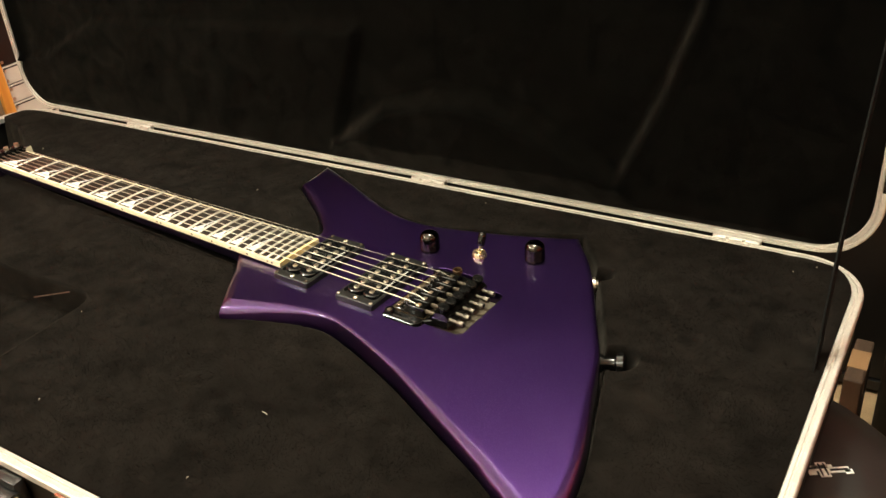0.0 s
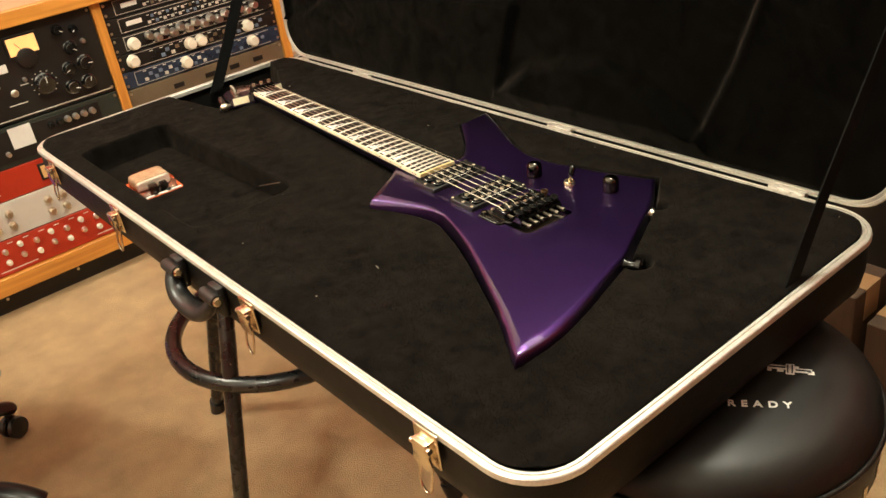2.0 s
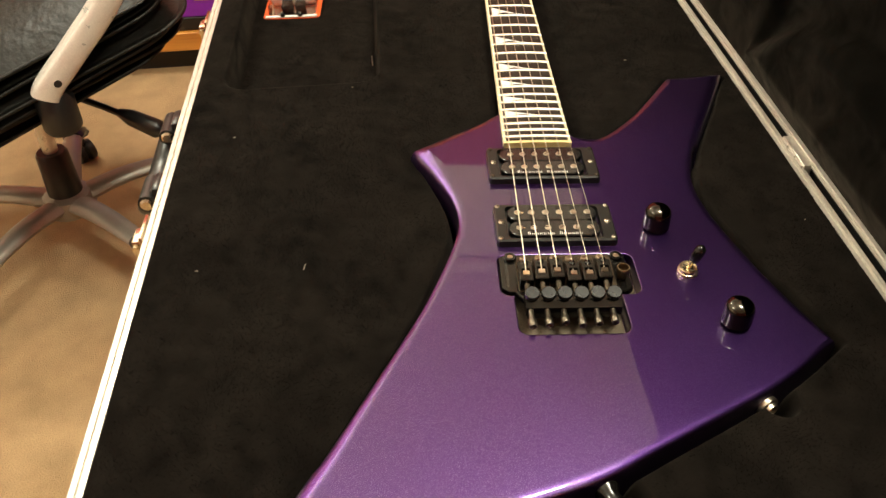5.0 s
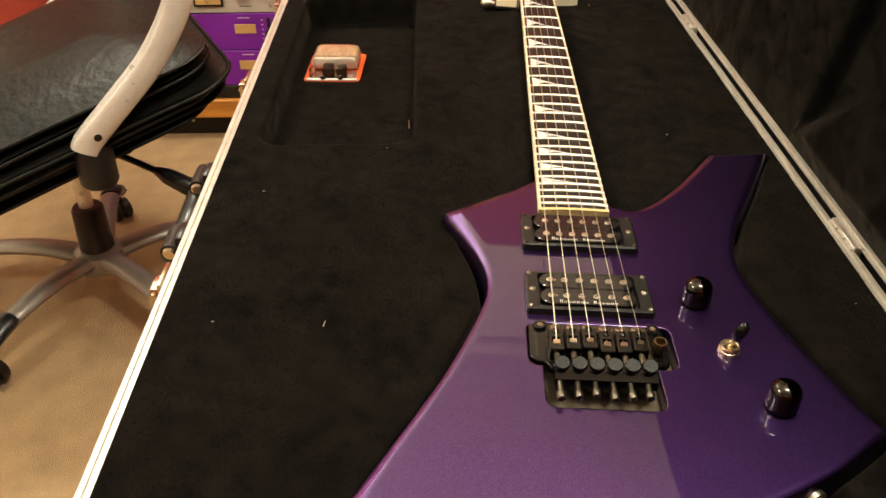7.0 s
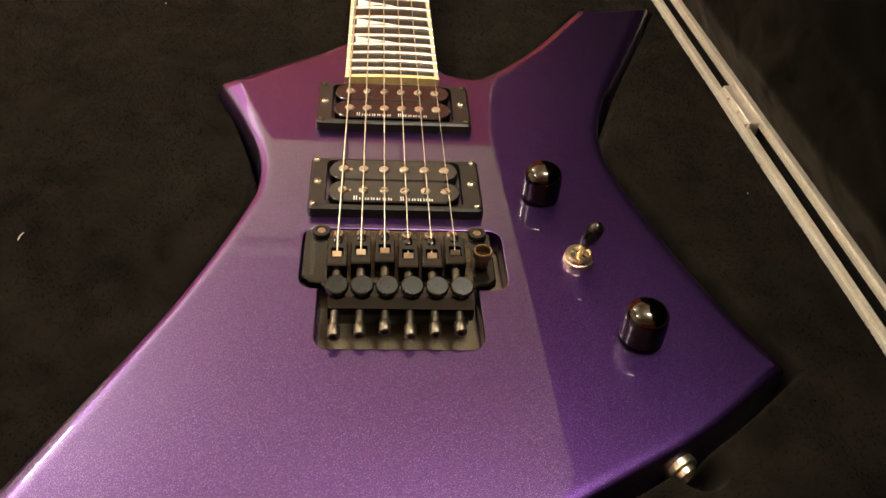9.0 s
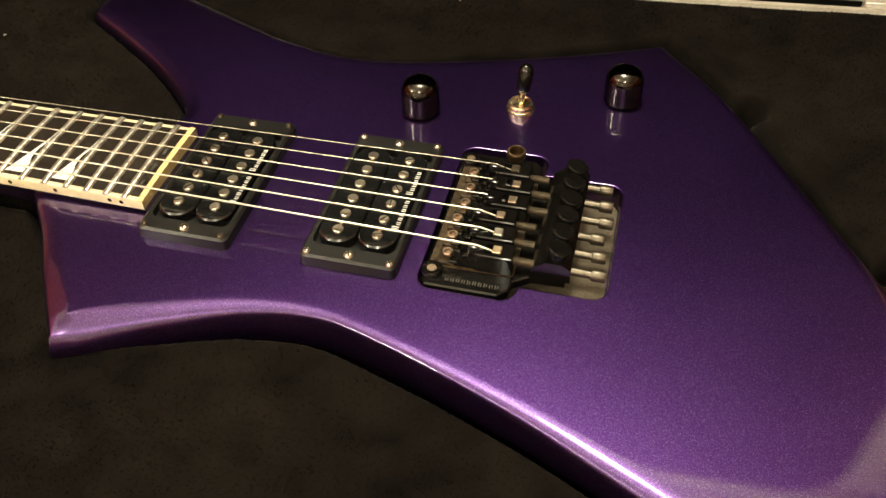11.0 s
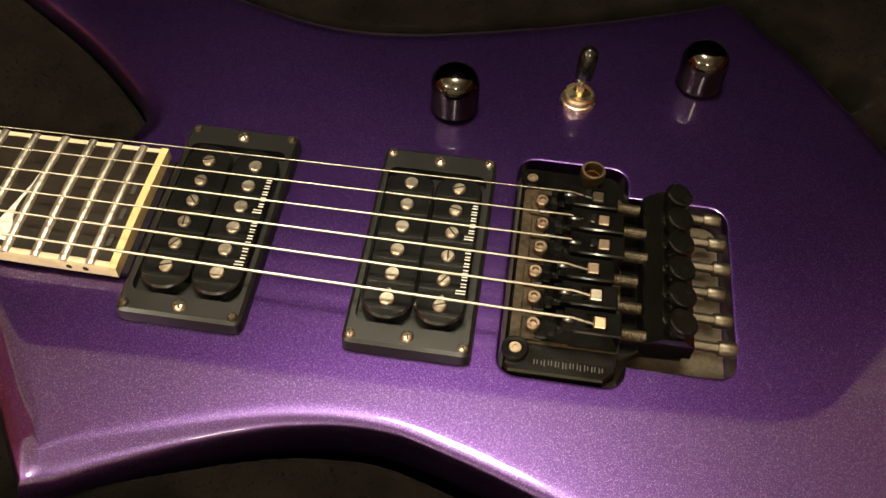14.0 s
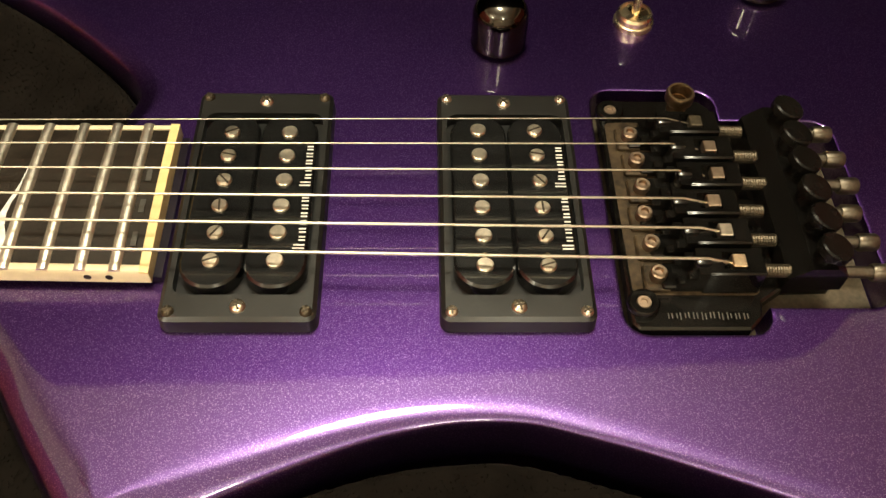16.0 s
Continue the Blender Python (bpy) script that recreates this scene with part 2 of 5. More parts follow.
def part(name, bm, mat, parent=None, label="", smooth=None, mats=()):
    """Links a bmesh as one mesh object, under a thing or a part."""
    bmesh.ops.recalc_face_normals(bm, faces=bm.faces[:])
    me = bpy.data.meshes.new(name)
    if smooth is not None:
        lim = radians(smooth)
        for fa in bm.faces:
            fa.smooth = True
        for e in bm.edges:
            e.smooth = len(e.link_faces) == 2 and e.calc_face_angle(0) < lim
    bm.to_mesh(me)
    bm.free()
    for m in (mat, *mats):
        me.materials.append(m)
    ob = new(name, me)
    if parent is not None:
        ob.parent = parent
    if label:
        tagged(ob, label)
    return ob


def thing(name, m, label, category, group="", kind=""):
    ob = new(name)
    ob.empty_display_size = 0.05
    ob.matrix_world = m
    return tagged(ob, label, category, group, kind)


def box(bm, x0, x1, y0, y1, z0, z1, bevel=0.0, seg=2):
    vs = bmesh.ops.create_cube(bm, size=1)["verts"]
    for v in vs:
        v.co = Vector(((x0 + x1) / 2 + v.co.x * (x1 - x0), (y0 + y1) / 2 + v.co.y * (y1 - y0), (z0 + z1) / 2 + v.co.z * (z1 - z0)))
    if bevel:
        es = list({e for v in vs for e in v.link_edges})
        bmesh.ops.bevel(bm, geom=es, offset=bevel, segments=seg, profile=0.5, affect="EDGES")
    return bm


def loft(bm, rings, close=True, cap=True):
    """Faces between rings of equally many points."""
    vr = [[bm.verts.new(p) for p in r] for r in rings]
    n = len(vr[0])
    for a, b in zip(vr, vr[1:]):
        for i in range(n if close else n - 1):
            j = (i + 1) % n
            bm.faces.new((a[i], a[j], b[j], b[i]))
    if cap:
        bm.faces.new(vr[0][::-1])
        bm.faces.new(vr[-1])
    return vr


def lathe(bm, profile, centre=(0, 0, 0), axis=(0, 0, 1), seg=24):
    """Turns (radius, height) pairs round an axis."""
    q = Vector((0, 0, 1)).rotation_difference(Vector(axis).normalized()).to_matrix()
    c = Vector(centre)
    rings = [[c + q @ Vector((r * math.cos(2 * math.pi * k / seg), r * math.sin(2 * math.pi * k / seg), h)) for k in range(seg)] for r, h in profile]
    loft(bm, rings)
    return bm


def rod(bm, p, q, r, seg=12, r2=None):
    p, q = Vector(p), Vector(q)
    lathe(bm, [(r, 0), (r2 or r, (q - p).length)], p, q - p, seg)
    return bm


def tube(bm, path, r, seg=10, flat=1.0, closed=False):
    """A tube along a path; r: one radius or one a point; flat: the height of its section over its width."""
    pts = [Vector(p) for p in path]
    n = len(pts)
    rs = r if isinstance(r, (list, tuple)) else [r] * n
    rings = []
    for i, p in enumerate(pts):
        a = pts[(i - 1) % n] if closed or i else pts[0]
        b = pts[(i + 1) % n] if closed or i < n - 1 else pts[-1]
        d = (b - a).normalized()
        side = d.cross(Vector((0, 0, 1)))
        side = side.normalized() if side.length > 0.05 else Vector((1, 0, 0))
        up = side.cross(d)
        rings.append([p + rs[i] * (math.cos(2 * math.pi * k / seg) * side + flat * math.sin(2 * math.pi * k / seg) * up) for k in range(seg)])
    if closed:
        rings.append(rings[0])
        loft(bm, rings, cap=False)
        bmesh.ops.remove_doubles(bm, verts=bm.verts[:], dist=1e-6)
    else:
        loft(bm, rings)
    return bm


def curve(points, steps=6):
    """A smooth line through points."""
    p = [Vector(q) for q in points]
    p = [2 * p[0] - p[1], *p, 2 * p[-1] - p[-2]]
    out = []
    for a, b, c, d in zip(p, p[1:], p[2:], p[3:]):
        for k in range(steps):
            t = k / steps
            out.append(0.5 * ((2 * b) + (c - a) * t + (2 * a - 5 * b + 4 * c - d) * t * t + (3 * b - a - 3 * c + d) * t**3))
    return [*out, p[-2]]


def rounded(x0, x1, y0, y1, r, seg=6):
    """The corners of a rounded rectangle, counter-clockwise."""
    out = []
    for cx, cy, a in ((x1 - r, y1 - r, 0), (x0 + r, y1 - r, 90), (x0 + r, y0 + r, 180), (x1 - r, y0 + r, 270)):
        for k in range(seg + 1):
            w = radians(a + 90 * k / seg)
            out.append((cx + r * math.cos(w), cy + r * math.sin(w)))
    return out


def slab(bm, outline, z0, z1, bevel=0.0):
    """A plate of an outline (counter-clockwise), with a small bevel round its top."""
    rings = [[(x, y, z0) for x, y in outline], [(x, y, z1 - bevel) for x, y in outline]]
    if bevel:
        rings.append([(x, y, z1) for x, y in offset(outline, -bevel)])
    loft(bm, rings)
    return bm


def offset(outline, by):
    """Moves each point of a counter-clockwise outline outwards; by: one distance, or one a point."""
    n = len(outline)
    bys = by if isinstance(by, (list, tuple)) else [by] * n
    out = []
    for i in range(n):
        a, p, b = Vector(outline[i - 1]), Vector(outline[i]), Vector(outline[(i + 1) % n])
        d1, d2 = (p - a).normalized(), (b - p).normalized()
        n1, n2 = Vector((d1.y, -d1.x)), Vector((d2.y, -d2.x))
        m = n1 + n2
        m = m / max(m.length_squared / 2, 0.35) if m.length > 1e-6 else n1
        out.append(tuple(p + m * bys[i]))
    return out


def holed(bm, outer, holes, z):
    """A flat face with holes at a height; returns the vertex rings."""
    rings = []
    edges = []
    for loop in (outer, *holes):
        vs = [bm.verts.new((x, y, z)) for x, y in loop]
        rings.append(vs)
        edges += [bm.edges.new((vs[i - 1], vs[i])) for i in range(len(vs))]
    bmesh.ops.triangle_fill(bm, use_beauty=True, use_dissolve=False, edges=edges)
    return rings


def skirt(bm, ring, points):
    """Faces from a ring of vertices down to new points."""
    low = [bm.verts.new(p) for p in points]
    n = len(ring)
    for i in range(n):
        j = (i + 1) % n
        bm.faces.new((ring[i], ring[j], low[j], low[i]))
    return low


def spline2(points, steps=5, sharp=()):
    """A closed smooth outline; at the sharp indices it keeps its corner."""
    n = len(points)
    out = []
    for i in range(n):
        b, c = Vector(points[i]), Vector(points[(i + 1) % n])
        a = Vector(points[i - 1]) if i not in sharp else 2 * b - c
        d = Vector(points[(i + 2) % n]) if (i + 1) % n not in sharp else 2 * c - b
        for k in range(steps):
            t = k / steps
            out.append(tuple(0.5 * ((2 * b) + (c - a) * t + (2 * a - 5 * b + 4 * c - d) * t * t + (3 * b - a - 3 * c + d) * t**3)))
    return out


def bm_new():
    return bmesh.new()


# ---------------------------------------------------------------- room
WEST, EAST, SOUTH, NORTH, HIGH = -1.98, 3.2, -2.6, 1.14, 2.50


def room_piece(name, dims, mat, label, category, bevel=0.0):
    return tagged(part(name, box(bm_new(), *dims, bevel), mat), label, category, kind="structure")


room_piece("floor", (WEST - 0.1, EAST + 0.1, SOUTH - 0.1, NORTH + 0.1, -0.08, 0.0), CARPET, "tan short-pile carpet over the whole floor", "floor")
room_piece("ceiling", (WEST - 0.1, EAST + 0.1, SOUTH - 0.1, NORTH + 0.1, HIGH, HIGH + 0.08), CEILING, "plain white painted ceiling", "ceiling")
for side, (x0, x1, y0, y1) in dict(
    west=(WEST - 0.1, WEST, -1.55, NORTH), east=(EAST, EAST + 0.1, SOUTH, NORTH), north=(WEST - 0.1, EAST + 0.1, NORTH, NORTH + 0.1), south=(WEST - 0.1, EAST + 0.1, SOUTH - 0.1, SOUTH)
).items():
    # the unseen south wall turns cream low down, to reflect pale in the bevels
    RAIL = 0.80 if side == "south" else 2.03
    room_piece("wall_" + side, (x0, x1, y0, y1, 0, RAIL), REDPAINT, "dark red painted lower wall", "wall")
    room_piece("wall_upper_" + side, (x0, x1, y0, y1, RAIL, HIGH), CREAM, "cream painted wall above the red", "wall")
# unseen stretch made all cream as a pale reflector for the horn's bevel
room_piece("wall_west_end", (WEST - 0.1, WEST, SOUTH, -1.55, 0, HIGH), CREAM, "cream painted end of the wall", "wall")
room_piece("trim_west", (WEST, WEST + 0.05, SOUTH, NORTH, HIGH - 0.06, HIGH), CREAM, "cream coving under the ceiling", "coving", 0.02)
room_piece("trim_north", (WEST + 0.05, EAST, NORTH - 0.05, NORTH, HIGH - 0.06, HIGH), CREAM, "cream coving under the ceiling", "coving", 0.02)


# an added fitting for each unseen light; none comes into view
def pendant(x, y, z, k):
    t = thing("unseen_pendant_lamp", pose(x, y, z), "unseen warm bulb on a cord, added to go with a room light", "lamp", "pendant lamps")
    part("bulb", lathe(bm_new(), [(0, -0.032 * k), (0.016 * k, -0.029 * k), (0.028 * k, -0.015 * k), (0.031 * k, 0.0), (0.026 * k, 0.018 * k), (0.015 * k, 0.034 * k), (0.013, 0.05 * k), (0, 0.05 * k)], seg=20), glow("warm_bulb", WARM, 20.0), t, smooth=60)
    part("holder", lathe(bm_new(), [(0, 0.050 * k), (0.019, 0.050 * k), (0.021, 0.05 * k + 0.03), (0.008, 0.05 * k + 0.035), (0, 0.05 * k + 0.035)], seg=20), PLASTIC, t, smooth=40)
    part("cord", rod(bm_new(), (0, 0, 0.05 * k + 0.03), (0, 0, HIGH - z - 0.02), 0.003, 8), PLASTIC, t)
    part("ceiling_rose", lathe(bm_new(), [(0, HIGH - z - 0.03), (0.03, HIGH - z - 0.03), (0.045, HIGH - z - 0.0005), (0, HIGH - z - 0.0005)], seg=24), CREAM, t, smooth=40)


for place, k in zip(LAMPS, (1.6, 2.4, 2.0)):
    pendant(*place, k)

# ---------------------------------------------------------------- guitar case
X0, X1, Y0, Y1, RIM = -0.906, 0.342, -0.310, 0.229, 0.681
FOAMZ, BOTTOM = 0.6855, 0.605
CORNER = 0.060
LIDY = 0.2325
LIDZ0, LIDZ1 = 0.6785, 1.221

# the guitar's own axes in the room; its body lies a little turned about them
TURN3 = Matrix(((0.9984, 0.0483, 0.0283), (-0.0492, 0.9982, 0.0339), (-0.0266, -0.0352, 0.9990)))
GUITAR = Matrix.Translation((0.0003, 0.0003, 0.6897)) @ TURN3.to_4x4()
# the neck is set at a small angle to the body's top
BODY = Matrix.Translation((0, 0, 0.0037)) @ Matrix.Rotation(0.0033, 4, "X").inverted() @ Matrix.Rotation(-0.0107, 4, "Y")
NECK = Matrix.Translation((-0.648, 0, 0)) @ Matrix.Rotation(0.0026, 4, "Z") @ Matrix.Translation((0.648, 0, 0))

# the body's outline on its top, from the neck round by the bass horn and the tail
TOP = [
    (-0.226, -0.008), (-0.206, -0.0283), (-0.1923, -0.042), (-0.1779, -0.0616), (-0.1552, -0.091), (-0.14, -0.0856), (-0.12, -0.0789), (-0.102, -0.0732),
    (-0.085, -0.069), (-0.067, -0.0668), (-0.05, -0.0673), (-0.035, -0.0708), (-0.01, -0.0784), (0.018, -0.088), (0.042, -0.0973), (0.07, -0.1098),
    (0.1, -0.1236), (0.13, -0.1372), (0.16, -0.1513), (0.187, -0.166), (0.2175, -0.1835), (0.2145, -0.143), (0.203, -0.098), (0.186, -0.048),
    (0.169, 0.002), (0.147, 0.044), (0.121, 0.092), (0.099, 0.129), (0.069, 0.167), (0.0427, 0.1557), (0.0065, 0.142), (-0.0344, 0.1296),
    (-0.0743, 0.1202), (-0.1089, 0.1188), (-0.1418, 0.1265), (-0.1716, 0.1374), (-0.1987, 0.1495), (-0.2264, 0.1623), (-0.2556, 0.1754), (-0.2753, 0.1836),
    (-0.269, 0.141), (-0.239, 0.1215), (-0.207, 0.0988), (-0.182, 0.0765), (-0.17, 0.062), (-0.1666, 0.05), (-0.172, 0.034),
]
SHARP = (0, 4, 20, 28, 39, 40, 46)
OUTLINE = spline2(TOP, 5, SHARP)


def soft_step(d, width):
    """1 well inside, 0 well outside, for signed distances (negative inside)."""
    t = np.clip(0.5 - d / width, 0, 1)
    return t * t * (3 - 2 * t)


def poly_distance(px, py, poly):
    """Signed distance to a polygon, negative inside."""
    best = np.full(px.shape, 1e9)
    inside = np.zeros(px.shape, bool)
    n = len(poly)
    for i in range(n):
        ax, ay = poly[i - 1]
        bx, by = poly[i]
        ex, ey = bx - ax, by - ay
        t = np.clip(((px - ax) * ex + (py - ay) * ey) / (ex * ex + ey * ey + 1e-12), 0, 1)
        best = np.minimum(best, (px - ax - t * ex) ** 2 + (py - ay - t * ey) ** 2)
        cross = (ay > py) != (by > py)
        inside ^= cross & (px < ex * (py - ay) / (ey if abs(ey) > 1e-12 else 1e-12) + ax)
    return np.where(inside, -1, 1) * np.sqrt(best)


def grid_mesh(x, y, z):
    """A sheet over a grid of points."""
    ny, nx = z.shape
    verts = np.stack([x, y, z], -1).reshape(-1, 3)
    i = np.arange(ny * nx).reshape(ny, nx)
    quads = np.stack([i[:-1, :-1], i[:-1, 1:], i[1:, 1:], i[1:, :-1]], -1).reshape(-1, 4)
    me = bpy.data.meshes.new("sheet")
    me.from_pydata(verts.tolist(), [], quads.tolist())
    me.polygons.foreach_set("use_smooth", [True] * len(me.polygons))
    me.update()
    return me


def clamp_corners(x, y, x0, x1, y0, y1, r):
    """Draws points outside a rounded rectangle in to its edge."""
    cx, cy = np.clip(x, x0 + r, x1 - r), np.clip(y, y0 + r, y1 - r)
    dx, dy = x - cx, y - cy
    d = np.hypot(dx, dy)
    k = np.where(d > r, r / np.maximum(d, 1e-9), 1)
    return cx + dx * k, cy + dy * k


def wobble(x, y, scale, seed):
    """Smooth uneven heights, about -1 to 1."""
    rng = np.random.RandomState(seed)
    out = np.zeros(x.shape)
    for k in range(14):
        a, p, s = rng.rand() * 6.283, rng.rand() * 6.283, scale * (0.5 + 1.5 * rng.rand())
        out += np.sin((x * math.cos(a) + y * math.sin(a)) * s + p)
    return out / 5


case = thing("guitar_case", pose(0, 0, 0), "open black hard-shell guitar case with silver metal rim", "guitar case")


def rim_ring(y0, y1, inner, profile):
    """A closed metal valance: profile is (distance outwards from the inner edge, height)."""
    bm = bm_new()
    base = rounded(X0 + inner, X1 - inner, y0 + inner, y1 - inner, CORNER - inner, 10)
    rings = []
    for out, h in profile:
        rings.append([(x, y, h) for x, y in offset(base, out)])
    rings.append(rings[0])
    loft(bm, rings, cap=False)
    bmesh.ops.remove_doubles(bm, verts=bm.verts[:], dist=1e-6)
    return bm


PROFILE = [(0, -0.008), (0, -0.001), (0.0008, 0.0), (0.0040, 0.0), (0.0046, -0.0014), (0.0062, -0.0014), (0.0068, 0.0004), (0.0105, 0.0004), (0.0118, -0.0004), (0.0125, -0.0022), (0.0125, -0.0058), (0.0112, -0.0068), (0.002, -0.008)]
rim = part("base_rim", rim_ring(Y0, Y1, 0.0105, [(o * 0.84, z) for o, z in PROFILE]), ALU, case, "silver metal rim", smooth=30)
rim.location.z = RIM

bm = bm_new()
outer = rounded(X0 + 0.0025, X1 - 0.0025, Y0 + 0.0025, Y1 - 0.0025, CORNER - 0.003, 10)
vr = loft(bm, [[(x, y, z) for x, y in offset(outer, o)] for o, z in ((0, RIM - 0.0062), (0, 0.640), (-0.004, 0.618), (-0.012, BOTTOM + 0.003), (-0.020, BOTTOM))], cap=False)
bm.faces.new(vr[-1])
part("base_shell", bm, SHELL, case, smooth=35)

ix0, ix1, iy0, iy1 = X0 + 0.0107, X1 - 0.0107, Y0 + 0.0107, Y1 - 0.0107
gx, gy = np.meshgrid(np.arange(ix0, ix1 + 0.0015, 0.0015), np.arange(iy0, iy1 + 0.0015, 0.0015))
gx, gy = np.minimum(gx, ix1), np.minimum(gy, iy1)
gx, gy = clamp_corners(gx, gy, ix0, ix1, iy0, iy1, CORNER - 0.0105)
body_w = [tuple((GUITAR @ BODY @ Vector((x, y, 0)))[:2]) for x, y in offset(OUTLINE, 0.0058)]
neck_w = [tuple((GUITAR @ Vector((x, y, 0)))[:2]) for x, y in ((-0.72, -0.008), (-0.16, -0.026), (-0.16, 0.028), (-0.72, 0.010))]
HEADPIT = [(-0.93, -0.043), (-0.86, -0.040), (-0.725, -0.022), (-0.708, 0.0), (-0.706, 0.060), (-0.722, 0.092), (-0.80, 0.137), (-0.86, 0.160), (-0.93, 0.185)]
POCKET = rounded(-0.748, -0.312, -0.270, -0.122, 0.02, 4)
button, jack = GUITAR @ BODY @ Vector((0.184, 0.010, 0)), GUITAR @ BODY @ Vector((0.119, 0.120, 0))
deep = np.maximum.reduce([
    0.040 * soft_step(poly_distance(gx, gy, body_w), 0.0085),
    0.030 * soft_step(poly_distance(gx, gy, neck_w), 0.007),
    0.062 * soft_step(poly_distance(gx, gy, HEADPIT), 0.014),
    (0.0300 + 0.0105 * np.clip((-0.312 - gx) / 0.436, 0, 1)) * soft_step(poly_distance(gx, gy, POCKET), 0.006),
    0.030 * soft_step(np.hypot(gx - button.x, gy - button.y) - 0.013, 0.012),
    0.024 * soft_step(np.hypot(gx - jack.x, gy - jack.y) - 0.008, 0.010),
])
gz = FOAMZ - deep + 0.0004 * wobble(gx, gy, 40, 3) + 0.0002 * wobble(gx, gy, 150, 4)
beside = np.clip(poly_distance(gx, gy, neck_w), 0, 1)
gz += 0.011 * np.clip((-0.22 - gx) / 0.38, 0, 1) * np.exp(-((beside / 0.035) ** 2))  # the foam rises to the neck
edge = np.minimum.reduce([gx - ix0, ix1 - gx, gy - iy0, iy1 - gy])
gz -= 0.0035 * np.clip(1 - edge / 0.03, 0, 1) ** 2
lining = new("plush_lining", grid_mesh(gx, gy, gz))
lining.data.materials.append(FOAM)
lining.parent = case
tagged(lining, "moulded black plush lining with a pocket")

# the pile itself: fine leaning tufts over the whole lining
rng = np.random.RandomState(12)
count = 380000
ty, tx = rng.rand(count) * (gz.shape[0] - 1.001), rng.rand(count) * (gz.shape[1] - 1.001)
iy, ix = ty.astype(int), tx.astype(int)
fy, fx = (ty - iy)[:, None], (tx - ix)[:, None]
sheet = np.stack([gx, gy, gz], -1)
base = sheet[iy, ix] * (1 - fy) * (1 - fx) + sheet[iy, ix + 1] * (1 - fy) * fx + sheet[iy + 1, ix] * fy * (1 - fx) + sheet[iy + 1, ix + 1] * fy * fx
turn = rng.rand(count) * 6.283
side = np.stack([np.cos(turn), np.sin(turn), np.zeros(count)], -1) * 0.00022
brushed = np.stack([wobble(base[:, 0], base[:, 1], 60, 21), wobble(base[:, 0], base[:, 1], 60, 22), np.zeros(count)], -1) * 0.0009
tip = base + brushed + (rng.rand(count, 3) - 0.5) * 0.0008 + np.array([0, 0, 1])[None] * (0.0004 + 0.0005 * rng.rand(count))[:, None]
verts = np.stack([base - side, base + side, tip], 1).reshape(-1, 3)
me = bpy.data.meshes.new("nap")
me.from_pydata(verts.tolist(), [], np.arange(count * 3).reshape(-1, 3).tolist())
me.materials.append(NAP)
pile = new("nap", me)
pile.parent = lining
tagged(pile, "short black plush pile", kind="stuff")

# lid, standing upright on the far side
bm = rim_ring(0.0, LIDZ1 - LIDZ0, 0.0100, [(o * 0.80, z) for o, z in PROFILE])
for v in bm.verts:  # the hinged side is narrower and leaves a slot over the base
    if v.co.y < 0.0101:
        v.co.y = 0.0101 - (0.0101 - v.co.y) * 0.69
lid_rim = part("lid_rim", bm, ALU, case, "silver metal rim", smooth=30)
LIDM = Matrix.Translation((0, LIDY, LIDZ0)) @ Matrix.Rotation(radians(88.4), 4, "X")
lid_rim.matrix_local = LIDM
bm = bm_new()
lh = LIDZ1 - LIDZ0
outer = rounded(X0 + 0.0025, X1 - 0.0025, 0.0025, lh - 0.0025, CORNER - 0.003, 10)
loft(bm, [[(x, y, z) for x, y in offset(outer, o)] for o, z in ((0, -0.0062), (0, -0.045), (-0.004, -0.060), (-0.014, -0.070))], cap=False)
top = [v for v in bm.verts if v.co.z < -0.0699]
bm.faces.new(top)
ob = part("lid_shell", bm, SHELL, case, smooth=35)
ob.matrix_local = LIDM

lx, ly = np.meshgrid(np.arange(X0 + 0.0097, X1 - 0.0097 + 0.003, 0.0035), np.arange(0.0097, lh - 0.0097 + 0.003, 0.0035))
lx, ly = np.minimum(lx, X1 - 0.0097), np.minimum(ly, lh - 0.0097)
lx, ly = clamp_corners(lx, ly, X0 + 0.0097, X1 - 0.0097, 0.0097, lh - 0.0097, CORNER - 0.0095)
NECKPAD = [(-0.95, -0.05), (-0.31, -0.05), (-0.285, 0.03), (-0.235, 0.17), (-0.70, 0.145), (-0.83, 0.085), (-0.95, 0.06)]
ARCH = [(-0.30, -0.05), (-0.275, 0.03), (-0.20, 0.082), (-0.13, 0.103), (-0.075, 0.105), (-0.01, 0.093), (0.045, 0.064), (0.09, 0.035), (0.12, -0.05)]
SIDEPAD = [(0.088, -0.05), (0.092, 0.045), (0.132, 0.13), (0.165, 0.22), (0.20, 0.34), (0.23, 0.45), (0.40, 0.60), (0.45, -0.05)]
lz = -0.014 + 0.012 * soft_step(poly_distance(lx, ly, NECKPAD), 0.03) + 0.024 * soft_step(poly_distance(lx, ly, ARCH), 0.026) + 0.014 * soft_step(poly_distance(lx, ly, SIDEPAD), 0.018)
arch_edge, side_edge, neck_edge = (np.abs(poly_distance(lx, ly, p)) for p in (ARCH, SIDEPAD, NECKPAD))
lz += 0.006 * np.exp(-((arch_edge / 0.009) ** 2)) + 0.005 * np.exp(-((side_edge / 0.007) ** 2)) + 0.004 * np.exp(-((neck_edge / 0.008) ** 2))  # rolled seams
lz += 0.0012 * wobble(lx, ly, 30, 8)
lz += 0.011 * np.clip(1 - np.minimum.reduce([lx - X0 - 0.0097, X1 - 0.0097 - lx, ly - 0.0097, lh - 0.0097 - ly]) / 0.02, 0, 1) ** 2 * (lz < -0.006)
lz = np.minimum(lz, -0.0035 + 0.45 * np.clip(ly - 0.0100, 0, 1))
